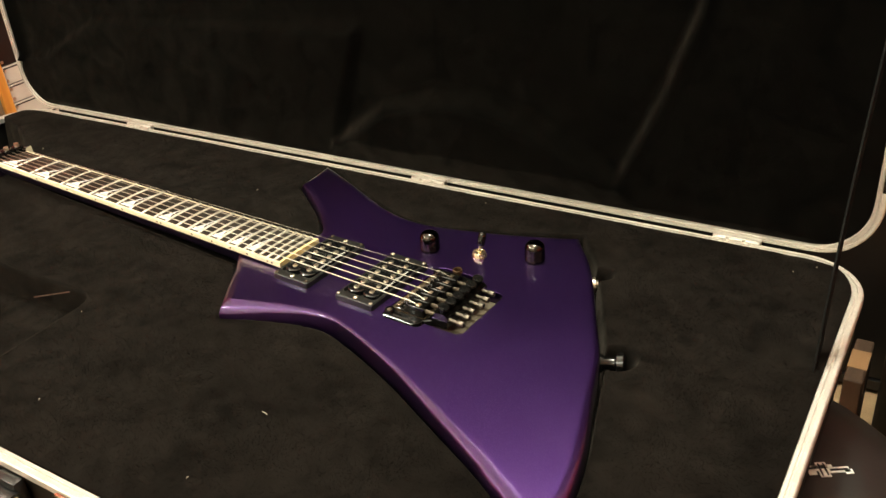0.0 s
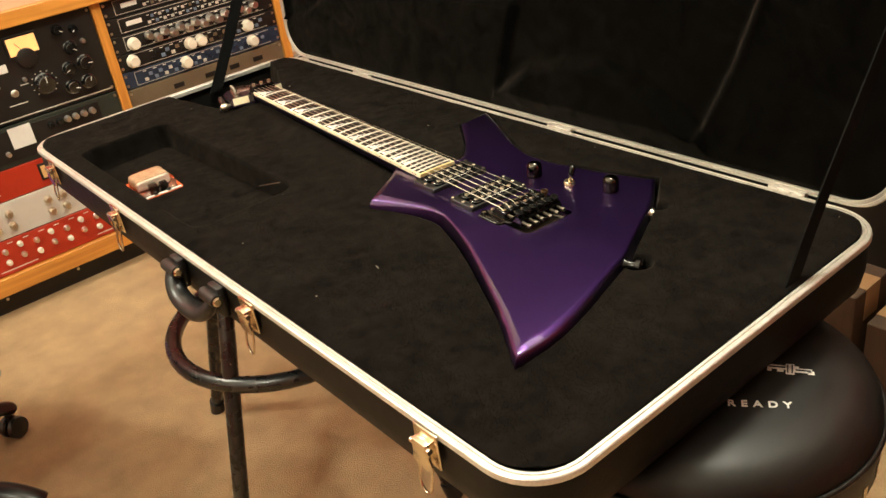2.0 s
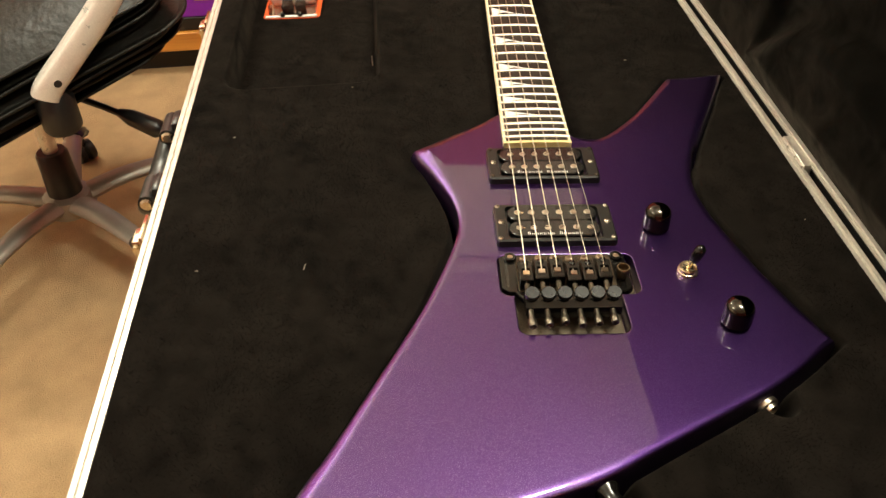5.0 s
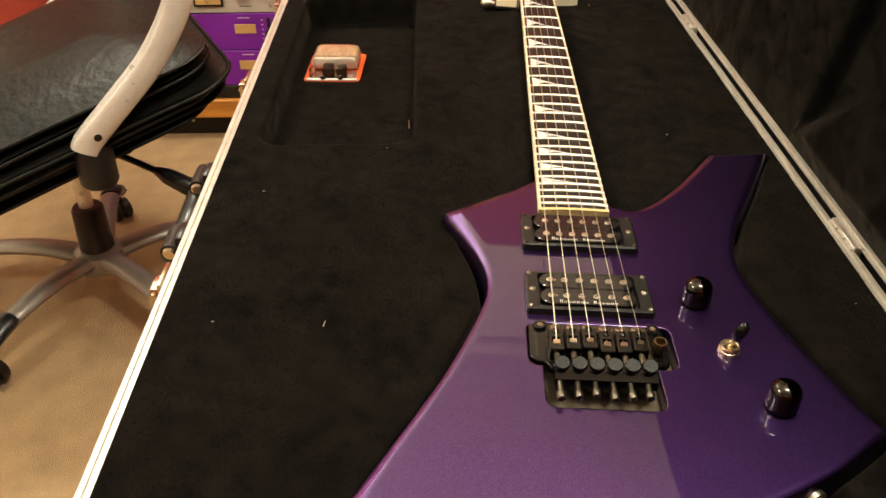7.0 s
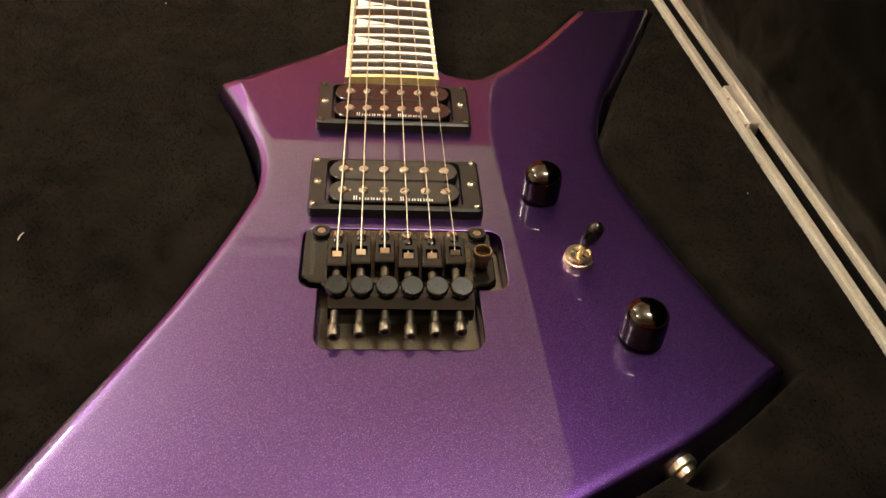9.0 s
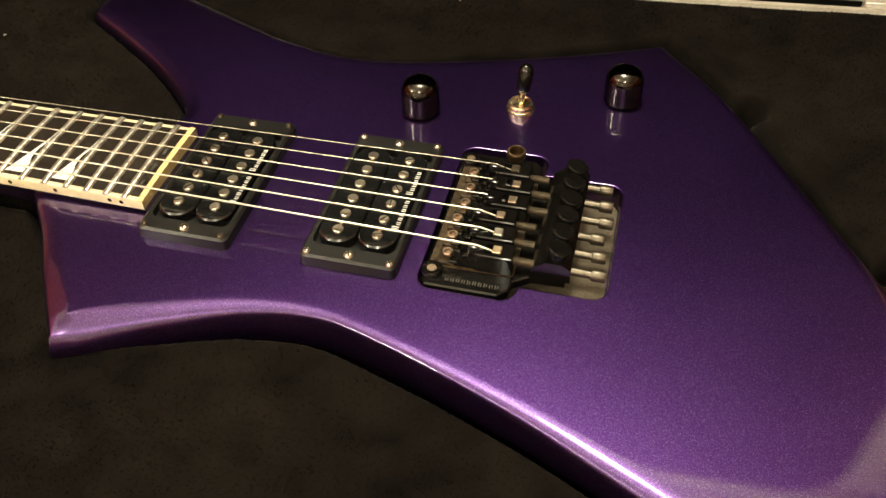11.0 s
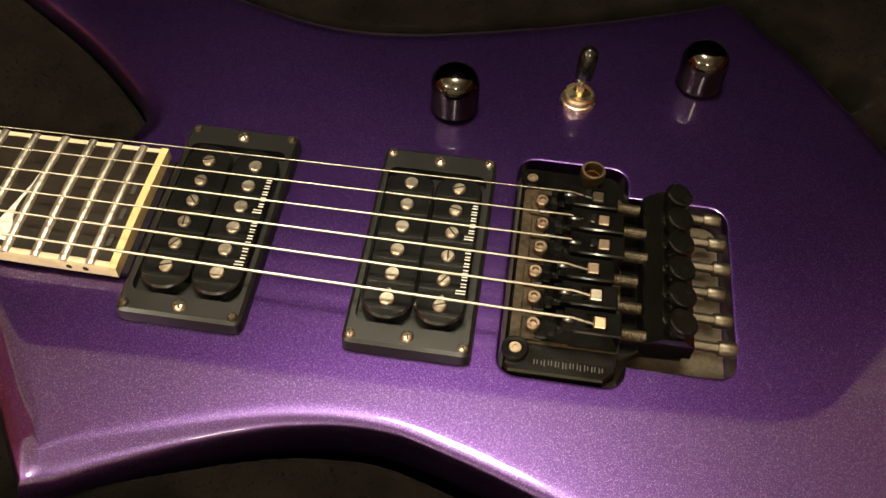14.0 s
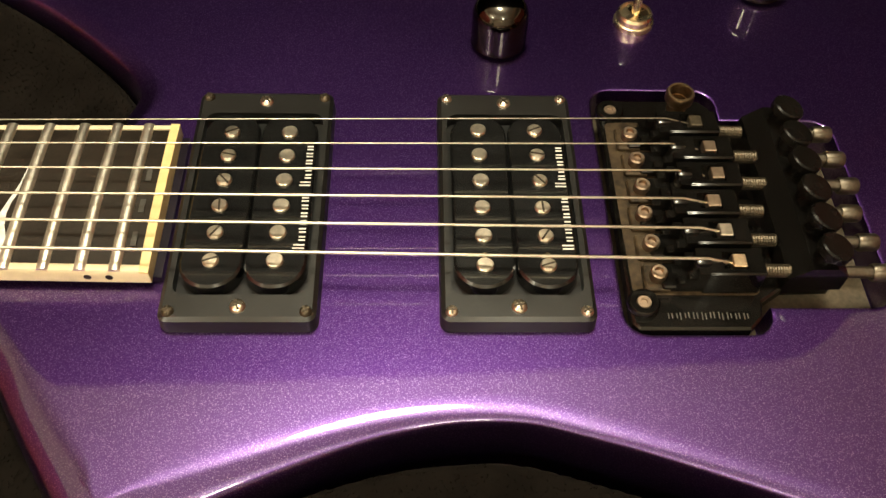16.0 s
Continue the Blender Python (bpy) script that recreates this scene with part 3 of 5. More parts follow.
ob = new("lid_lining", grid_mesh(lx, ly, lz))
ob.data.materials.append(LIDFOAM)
ob.parent = case
ob.matrix_local = LIDM
tagged(ob, "padded black plush lid lining with raised moulded shapes")

# added black backing: hides the wall and stands for the shade in the slot
bm = box(bm_new(), X0 + 0.07, X1 - 0.07, Y1 - 0.0005, LIDY + 0.003, RIM - 0.012, RIM - 0.0045)
box(bm, X0 + 0.07, X1 - 0.07, LIDY + 0.003, LIDY + 0.0055, RIM - 0.012, RIM + 0.0045)
part("dark_gap_strip", bm, SHELL, case, "black strip added behind the hinge gap to keep it dark")
# hinges between the two rims
for x, w in ((-0.640, 0.05), (-0.140, 0.046), (0.218, 0.046)):
    bm = box(bm_new(), x - w / 2, x + w / 2, Y1 - 0.003, Y1 + 0.004, RIM - 0.006, RIM + 0.0045, 0.0005, 1)
    for k in range(3):
        rod(bm, (x - w / 2 + (0.02 + 0.34 * k) * w, Y1 - 0.003, RIM + 0.0016), (x - w / 2 + (0.28 + 0.34 * k) * w, Y1 - 0.003, RIM + 0.0016), 0.0016, 8)
    part("hinge", bm, ALU, case, "plated piano hinge", smooth=40)


def latch(x, y, z, hang):
    """A draw latch hanging open: plate, hooked lever and wire bail."""
    m = part("latch", box(bm_new(), -0.016, 0.016, -0.0035, 0.0, -0.034, 0.004, 0.0012, 2), LATCHMETAL, case, "nickel draw latch hanging open", smooth=40)
    m.matrix_local = pose(x, y, z)
    bm = box(bm_new(), -0.010, 0.010, -0.012, -0.003, -0.024, -0.004, 0.002, 2)
    rod(bm, (-0.013, -0.009, -0.010), (0.013, -0.009, -0.010), 0.003, 10)
    part("latch_hinge", bm, LATCHMETAL, m, smooth=40)
    bm = bm_new()
    loft(bm, [[(sx * w, -0.010 - d, zz) for sx, d in ((-1, 0), (1, 0), (1, -0.002), (-1, -0.002))] for w, d, zz in ((0.010, 0.002, -0.018), (0.0125, 0.012, -0.026), (0.013, 0.022, -0.032), (0.009, 0.030, -0.035))])
    part("lever", bm, LATCHMETAL, m, smooth=60)
    loop = [(-0.008, -0.006, -0.028), (-0.0085, -0.006 - hang, -0.050), (-0.004, -0.007 - hang, -0.062), (0.004, -0.007 - hang, -0.062), (0.0085, -0.006 - hang, -0.050), (0.008, -0.006, -0.028)]
    part("wire_bail", tube(bm_new(), curve(loop, 5), 0.0013, 7), LATCHMETAL, m, smooth=60)


for x in (-0.775, -0.495, -0.105, 0.212):
    latch(x, Y0 - 0.0005, RIM - 0.004, 0.004)
bm = box(bm_new(), -0.006, 0.008, -0.0035, 0.0, -0.018, 0.018, 0.0012, 2)
box(bm, 0.004, 0.016, -0.008, -0.001, -0.012, -0.006, 0.001, 1)
ob = part("lid_catch", bm, LATCHMETAL, case, "nickel catch on the lid's edge", smooth=40)
ob.matrix_local = pose(X1 + 0.0005, LIDY + 0.004, 0.770)

# carrying handle
for x in (-0.285, -0.178):
    bm = box(bm_new(), x - 0.014, x + 0.014, Y0 - 0.010, Y0 + 0.001, 0.634, RIM - 0.006, 0.004, 2)
    rod(bm, (x - 0.017, Y0 - 0.014, 0.662), (x + 0.017, Y0 - 0.014, 0.662), 0.008, 12)
    hm = part("handle_mount", bm, PLASTIC, case, "black handle mount", smooth=40)
    for d in (-0.0175, 0.0175):
        part("rivet", lathe(bm_new(), [(0, -0.002), (0.006, -0.002), (0.006, 0.0005), (0.004, 0.002), (0, 0.002)], (x + d, Y0 - 0.014, 0.662), (1 if d > 0 else -1, 0, 0), 12), LATCHMETAL, hm)
grip = [(x - 0.0515, Y0 - y, z) for x, y, z in ((-0.234, 0.014, 0.662), (-0.230, 0.018, 0.648), (-0.212, 0.022, 0.634), (-0.180, 0.023, 0.629), (-0.148, 0.022, 0.634), (-0.130, 0.018, 0.648), (-0.126, 0.014, 0.662))]
gp = curve(grip, 5)
part("handle", tube(bm_new(), gp, [0.0075 + 0.0065 * math.sin(math.pi * k / (len(gp) - 1)) for k in range(len(gp))], 12, 0.75), PLASTIC, case, "moulded black carrying handle", smooth=60)


def strap(points, width):
    bm = bm_new()
    pts = [Vector(p) for p in points]
    rings = []
    for i, p in enumerate(pts):
        rings.append([p + Vector((dx, dy * width / 2, 0)) for dx, dy in ((-0.0008, -1), (0.0008, -1), (0.0008, 1), (-0.0008, 1))])
    loft(bm, rings)
    return bm


part("lid_strap", strap(curve([(0.3255, 0.052, 0.668), (0.3235, 0.096, 0.735), (0.322, 0.150, 0.805), (0.322, 0.205, 0.880), (0.323, 0.258, 0.955)], 5), 0.026), WEBBING, case, "black webbing strap holding the lid")
part("lid_strap", strap(curve([(-0.872, 0.040, 0.668), (-0.875, 0.092, 0.752), (-0.876, 0.155, 0.860), (-0.877, 0.220, 0.965), (-0.878, 0.262, 1.02)], 5), 0.026), WEBBING, case, "black webbing strap holding the lid")

# ---------------------------------------------------------------- the guitar
guitar = thing("electric_guitar", GUITAR, "purple metallic electric guitar with pointed horns, lying in the case", "guitar")
BRIDGE_Y = 0.0023
wide = []
for x, y in OUTLINE:
    if y < -0.02 and x < -0.1552:  # inner face of the bass horn
        wide.append(float(np.interp(x, (-0.215, -0.19, -0.1552), (0.0025, 0.0070, 0.0105))))
    elif y < -0.02 and y < -0.066 - 0.54 * (x + 0.035) + 0.02:  # bass edge
        wide.append(float(np.interp(x, (-0.155, -0.14, -0.12, -0.10, -0.085, -0.065, -0.045, -0.02, 0.0, 0.04, 0.09, 0.14, 0.217), (0.0105, 0.0085, 0.0062, 0.0045, 0.0033, 0.0022, 0.0016, 0.0016, 0.0020, 0.0028, 0.0042, 0.0060, 0.0085))))
    elif y > 0.04 and x < -0.165:
        wide.append(0.0060)
    elif x > 0.06 and y < 0.16:  # tail edge
        wide.append(float(np.interp(y, (-0.1835, -0.10, -0.03, 0.03), (0.0085, 0.0062, 0.0036, 0.0022))))
    else:
        wide.append(0.0030)
fall = [0.00058 + 0.800 * w for w in wide]


def route_outline():
    a = rounded(-0.0188, 0.0240, BRIDGE_Y - 0.0455, BRIDGE_Y + 0.0520, 0.007, 4)
    out = []
    for x, y in a:
        out.append((x, y))
    # the tail part: cut in between the two right-hand corners
    n = 5
    first, second, third, fourth = out[:n], out[n : 2 * n], out[2 * n : 3 * n], out[3 * n :]
    tail = rounded(0.0, 0.0612, BRIDGE_Y - 0.0365, BRIDGE_Y + 0.0378, 0.007, 4)
    return fourth + [(0.0240, BRIDGE_Y - 0.0365)] + tail[15:] + tail[:5] + [(0.0240, BRIDGE_Y + 0.0378)] + first + second + third


ROUTEPOLY = route_outline()
bm = bm_new()
corners = [Vector(TOP[k]) for k in SHARP]
ease = [min(1.0, 0.12 + min((Vector(p) - c).length for c in corners) / 0.020) for p in OUTLINE]  # the rounding narrows into the corners
inner = offset(OUTLINE, [-0.0062 * e for e in ease])
rings = holed(bm, inner, [offset(ROUTEPOLY, 0.0015)], 0.0)
r1 = rings[0]
for out, down in ((-0.0052, 0.0), (-0.0035, 0.00003), (-0.0020, 0.00012), (-0.0009, 0.00029), (-0.0002, 0.00045), (0.0002, 0.00058)):
    r1 = skirt(bm, r1, [(x, y, -down) for x, y in offset(OUTLINE, [out * (e if out < 0 else 1) for e in ease])])
# the bevel is a little rounded: flat by the ridge, steep by the side
for part_way, down in ((0.35, 0.107), (0.70, 0.248), (0.88, 0.420), (1.0, 0.800)):
    r1 = skirt(bm, r1, [(x, y, -0.00058 - down * w) for (x, y), w in zip(offset(OUTLINE, [part_way * w for w in wide]), wide)])
r3 = skirt(bm, r1, [(x, y, -d - 0.0018) for (x, y), d in zip(offset(OUTLINE, [w + 0.0007 for w in wide]), fall)])
r4 = skirt(bm, r3, [(x, y, -0.037) for x, y in offset(OUTLINE, [w + 0.0008 for w in wide])])
r5 = skirt(bm, r4, [(x, y, -0.041) for x, y in offset(OUTLINE, [w - 0.003 for w in wide])])
bm.faces.new(r5)
q1 = rings[1]
for out, down in ((0.0008, 0.0), (0.0003, 0.00006), (0.0, 0.0002), (-0.0002, 0.0006)):
    q1 = skirt(bm, q1, [(x, y, -down) for x, y in offset(ROUTEPOLY, out)])
q2 = skirt(bm, q1, [(x, y, -0.012) for x, y in offset(ROUTEPOLY, -0.0008)])
bmesh.ops.triangle_fill(bm, use_beauty=True, edges=[bm.edges.get((q2[i - 1], q2[i])) for i in range(len(q2))])
part("body", bm, PURPLE, guitar, "purple metallic body with bevelled edges", smooth=33).matrix_local = BODY
bm = bm_new()
holed(bm, offset(ROUTEPOLY, -0.0012), [], -0.0112)
part("tremolo_cavity", bm, ROUTE, guitar, "dusty cavity under the bridge").matrix_local = BODY

# neck, fingerboard and frets
NUT, END, BOARD = -0.648, -0.1525, 0.0098


def half(x):
    return 0.0215 + (0.0285 - 0.0215) * (x - NUT) / (END - NUT)


def fret_x(n):
    return -0.648 * 2 ** (-n / 12)


rings = []
for x, deep, k in ((-0.672, 0.016, 1.0), (-0.645, 0.019, 1.0), (-0.50, 0.0195, 1.0), (-0.32, 0.021, 1.0), (-0.235, 0.024, 1.0), (-0.185, 0.034, 1.0), (-0.150, 0.036, 1.0)):
    h = half(max(x, NUT))
    rings.append([(x, (h - 0.0016) * math.cos(a) * k, 0.0045 - deep * math.sin(a) ** 0.8 if math.sin(a) > 1e-4 else 0.0045) for a in [math.pi * q / 12 for q in range(13)]])
bm = bm_new()
loft(bm, rings)
part("neck", bm, NECKPAINT, guitar, "dark purple painted neck", smooth=50)
bm = bm_new()
IN = 0.0026


def board_ring(x, inset, z, crown):
    h = half(x) - inset
    return [(x, h * k / 6, z + crown * (1 - (k / 6) ** 2)) for k in range(-6, 7)]


xs = [NUT + (END - IN - NUT) * k / 12 for k in range(13)]
rings = [board_ring(x, IN, BOARD - 0.0007, 0.0009) + board_ring(x, IN, 0.004, 0)[::-1] for x in xs]
loft(bm, rings)
fb = part("fingerboard", bm, EBONY, guitar, "dark fingerboard with shark-fin inlays", smooth=30)
bm = bm_new()
for s in (-1, 1):
    a = [[(x, s * (half(x) - IN + 0.0001), BOARD - 0.0004), (x, s * (half(x) - 0.0006), BOARD - 0.0006), (x, s * half(x), BOARD - 0.0014), (x, s * half(x), 0.0042), (x, s * (half(x) - IN), 0.0042)] for x in (NUT, END)]
    loft(bm, a)
part("side_binding", bm, BINDING_PALE, guitar, "ivory fingerboard binding", smooth=40)
bm = bm_new()
e = board_ring(END, 0, BOARD - 0.0006, 0.0009)
loft(bm, [board_ring(END - IN, 0.0001, BOARD - 0.0003, 0.0009) + board_ring(END - IN, 0.0001, 0.0043, 0)[::-1], e + board_ring(END, 0, 0.0043, 0)[::-1]])
part("end_binding", bm, BINDING, guitar, "yellowed end binding", smooth=40)
for n in range(1, 25):
    x = fret_x(n)
    bm = bm_new()
    rings = []
    for k in range(-6, 7):
        y = (half(x) - 0.0003) * k / 6
        z = BOARD - 0.0007 + 0.0009 * (1 - (k / 6) ** 2)
        drop = 0.0003 if abs(k) == 6 else 0
        rings.append([(x + 0.0017 * math.cos(a), y, z + (0.0012 - drop) * math.sin(a)) for a in [math.pi * q / 6 for q in range(7)]])
    loft(bm, rings)
    part("fret", bm, FRET, guitar, smooth=60)
for n in (1, 3, 5, 7, 9, 12, 15, 17, 19, 21):
    a, b = fret_x(n - 1) if n > 1 else NUT, fret_x(n)
    w, h = b - a, half(b) - IN
    pts = [(a + 0.13 * w, -0.90 * h), (b - 0.10 * w, -0.90 * h), (b - 0.09 * w, 0.0), (b - 0.09 * w, 0.93 * h), (b - 0.13 * w, 0.55 * h), (b - 0.22 * w, 0.12 * h), (a + 0.48 * w, -0.40 * h)]
    bm = bm_new()
    loft(bm, [[(x, y, z + 0.0009 * (1 - (y / h) ** 2) * 0.93) for x, y in pts] for z in (BOARD - 0.0012, BOARD - 0.00052)])
    part("inlay", bm, PEARL, guitar)
for n in (3, 5, 7, 9, 12, 15, 17, 19, 21, 24):
    m = (fret_x(n - 1) + fret_x(n)) / 2
    for dx in (-0.003, 0.003) if n in (12, 24) else (0,):
        y = -half(m + dx)
        part("side_dot", rod(bm_new(), (m + dx, y + 0.001, 0.0066), (m + dx, y - 0.00012, 0.0066), 0.0011, 10), EBONY, guitar)
bm = bm_new()
for k in range(3):
    box(bm, -0.1588, -0.1572, 0.004 - 0.012 * k, 0.009 - 0.012 * k, BOARD - 0.0004 + 0.0008, BOARD + 0.0005)
part("engraved_mark", bm, GREYINK, fb)

# locking nut, headstock, tuners
bm = box(bm_new(), NUT - 0.016, NUT - 0.001, -0.0215, 0.0215, 0.003, 0.0125, 0.001, 2)
nut = part("locking_nut", bm, BLACKMETAL, guitar, "black locking nut", smooth=40)
for k in range(3):
    y = -0.0145 + 0.0145 * k
    bm = box(bm_new(), NUT - 0.0145, NUT - 0.003, y - 0.006, y + 0.006, 0.0125, 0.0165, 0.0012, 2)
    part("clamp", bm, BLACKMETAL, nut, smooth=40)
    part("clamp_bolt", rod(bm_new(), (NUT - 0.009, y, 0.0165), (NUT - 0.009, y, 0.0205), 0.003, 14), NICKEL, nut, smooth=40)
# the head tips back from the nut
head_m = Matrix.Translation((NUT - 0.004, 0, 0.003)) @ Matrix.Rotation(radians(-13), 4, "Y")
HEADOUT = [(0.0, -0.0215), (0.0, 0.0215), (-0.030, 0.025), (-0.056, 0.058), (-0.075, 0.056), (-0.130, 0.034), (-0.200, 0.012), (-0.150, -0.018), (-0.085, -0.036), (-0.034, -0.052), (-0.025, -0.050), (-0.016, -0.024)]
bm = bm_new()
loft(bm, [[(x, y, z) for x, y in HEADOUT] for z in (-0.014, 0.0)])
hs = part("headstock", bm, NECKPAINT, guitar, "pointed headstock tipped back into the case")
hs.matrix_local = head_m
# ivory edges of the two ears that face the neck
for p, q in ((HEADOUT[11], HEADOUT[10]), (HEADOUT[2], HEADOUT[3])):
    d = (Vector(q) - Vector(p)).normalized()
    w = Vector((-d.y, d.x)) * 0.0014
    bm = bm_new()
    loft(bm, [[(p[0] - w.x, p[1] - w.y, z), (q[0] - w.x, q[1] - w.y, z), (q[0] + w.x * 0.2, q[1] + w.y * 0.2, z), (p[0] + w.x * 0.2, p[1] + w.y * 0.2, z)] for z in (-0.0110, 0.0006)])
    part("ear_binding", bm, BINDING_PALE, hs, "ivory headstock binding")
for k in range(6):
    x, y = -0.038 - 0.0255 * k, -0.036 + 0.0085 * k + (0.002 if k else 0)
    bm = lathe(bm_new(), [(0.0065, 0.0), (0.0065, 0.002), (0.0045, 0.003), (0.003, 0.004), (0.003, 0.010), (0.0022, 0.0115), (0.0, 0.0115)], (x, y, 0.0), seg=14)
    part("tuner_post", bm, BOLT, hs, smooth=40)
    bm = lathe(bm_new(), [(0.0, 0), (0.004, 0.0), (0.0035, 0.006), (0.007, 0.012), (0.007, 0.018), (0.003, 0.022), (0.0, 0.022)], (x, y - 0.012, -0.010), (0, -1, 0), 12)
    part("tuner_button", bm, NICKEL if k == 0 else BLACKMETAL, hs, smooth=50)

for ob in guitar.children:
    if ob.name.split(".")[0] in ("neck", "fingerboard", "side_binding", "end_binding", "fret", "inlay", "side_dot"):
        ob.matrix_local = NECK

# strings
for k in range(6):
    y0 = -0.0172 + 0.00688 * k
    y1 = -0.0256 + 0.0109 * k
    r = 0.00050 - 0.00007 * k
    saddle = (0.0010 + (0.003 if k in (0, 1) else 0.0), y1, 0.0160)
    px, py = -0.038 - 0.0255 * k, -0.036 + 0.0085 * k
    post = head_m @ Vector((px + 0.003, py, 0.008))
    pts = [post, Vector((NUT - 0.017, y0 * 0.98, 0.0112)), Vector((NUT, y0, 0.0128)), Vector(saddle), Vector((saddle[0] + 0.009, y1, 0.0135))]
    bm = bm_new()
    tube(bm, pts, r, 8)
    part("string", bm, STRING, guitar, smooth=60)


def pickup(cx, spread, screws):
    """A humbucker in its mounting ring; the ring is the part that carries the rest."""
    cy = 0.0013
    bm = bm_new()
    outer = rounded(cx - 0.0216, cx + 0.0216, cy - 0.0433, cy + 0.0449, 0.0028, 4)
    hole = rounded(cx - 0.0188, cx + 0.0188, cy - 0.0350, cy + 0.0350, 0.0035, 4)
    rings = holed(bm, offset(outer, -0.0012), [hole], 0.0059)
    low = skirt(bm, rings[0], [(x, y, 0.0050) for x, y in outer])
    skirt(bm, low, [(x, y, 0.0) for x, y in offset(outer, 0.0003)])
    skirt(bm, rings[1], [(x, y, 0.0003) for x, y in hole])
    ring = part("pickup", bm, RINGMAT, guitar, "black humbucking pickup in a matt ring", smooth=30)
    ring.matrix_local = BODY
    part("pickup_base", box(bm_new(), cx - 0.0188, cx + 0.0188, cy - 0.034, cy + 0.034, 0.0002, 0.002), PLASTIC, ring)
    for s in (-1, 1):
        x = cx + s * 0.0090
        bm = bm_new()
        slab(bm, rounded(x - 0.0088, x + 0.0088, cy - 0.0335, cy + 0.0335, 0.0086, 8), 0.002, 0.0074, 0.0007)
        part("bobbin", bm, BOBBIN, ring, smooth=35)
        for k in range(6):
            y = 0.0014 + spread * (k - 2.5)
            if s == screws:
                bm = lathe(bm_new(), [(0.0, 0.0066), (0.0024, 0.0066), (0.0024, 0.0079), (0.0020, 0.0084), (0.0, 0.0085)], (x, y, 0), seg=18)
                part("pole_screw", bm, NICKEL, ring, smooth=24)
                slot = box(bm_new(), -0.0022, 0.0022, -0.0003, 0.0003, 0.0083, 0.00856)
                sl = part("screw_slot", slot, TARNISH, ring)
                sl.matrix_local = pose(x, y, 0, 0, 0, (37 * k + 20) % 180)
            else:
                bm = lathe(bm_new(), [(0.0, 0.0066), (0.0025, 0.0066), (0.0025, 0.0080), (0.0022, 0.0083), (0.0, 0.0083)], (x, y, 0), seg=18)
                part("pole_slug", bm, NICKEL, ring, smooth=24)
        for y in (cy - 0.0225, cy + 0.0245):
            part("bobbin_rivet", lathe(bm_new(), [(0, 0.0074), (0.0010, 0.0074), (0.0008, 0.0078), (0, 0.0079)], (x, y - 0.0, 0), seg=10), GOLDNUT, ring)
    # the maker's name, as plain strokes of its size
    rng = random.Random(int(cx * 1e4))
    bm = bm_new()
    x = cx + 0.0169
    for start, letters in ((cy - 0.0205, 7), (cy + 0.0030, 6)):
        for k in range(letters):
            y = start + 0.0029 * k
            tall = 0.0034 if k == 0 else 0.0021
            for dy in (0.0, 0.0012):
                box(bm, x - tall + rng.uniform(0, 0.0003), x, y + dy, y + dy + 0.00048, 0.0074, 0.00752)
    part("print", bm, WHITEINK, ring)
    for dx, dy, r in ((-0.0187, -0.0405, 0.0018), (0.0187, -0.0405, 0.0018), (-0.0187, 0.0419, 0.0018), (0.0187, 0.0419, 0.0018), (0, -0.0389, 0.0023), (0, 0.0402, 0.0023)):
        mat = NICKEL if dx == 0 or cx > -0.1 else TARNISH
        part("ring_screw", lathe(bm_new(), [(0, 0.0058), (r, 0.0058), (r * 0.9, 0.0066), (r * 0.5, 0.0071), (0, 0.0072)], (cx + dx, cy + dy, 0), seg=14), mat, ring, smooth=60)
        bm = box(bm_new(), -r * 0.7, r * 0.7, -0.0003, 0.0003, 0.0068, 0.00725)
        box(bm, -0.0003, 0.0003, -r * 0.7, r * 0.7, 0.0068, 0.00727)
        c = part("screw_cross", bm, TARNISH, ring)
        c.matrix_local = pose(cx + dx, cy + dy, 0, 0, 0, 30 + dx * 900 + dy * 300)


pickup(-0.1265, 0.0099, -1)
pickup(-0.0491, 0.0105, 1)

# locking tremolo
by = BRIDGE_Y
bm = bm_new()
plate = [(-0.0150, by - 0.0442), (0.0165, by - 0.0442), (0.0205, by - 0.0402), (0.0215, by - 0.0350), (0.029, by - 0.0300), (0.043, by - 0.0295), (0.043, by + 0.0315), (0.029, by + 0.0320), (0.0225, by + 0.0370), (0.0215, by + 0.0425), (0.0180, by + 0.0462), (-0.0145, by + 0.0462), (-0.0168, by + 0.044), (-0.0168, by - 0.0422)]
slab(bm, plate, -0.001, 0.0035, 0.0007)
bridge = part("tremolo", bm, BLACKMETAL, guitar, "black locking tremolo with worn plating", smooth=30)
bridge.matrix_local = BODY @ Matrix.Translation((0, 0, -0.0024))
part("plate_wear", slab(bm_new(), rounded(-0.0155, 0.0215, by - 0.0330, by + 0.0352, 0.002, 3), 0.0035, 0.0038), DUSTY, bridge, "dusty tarnished base plate")
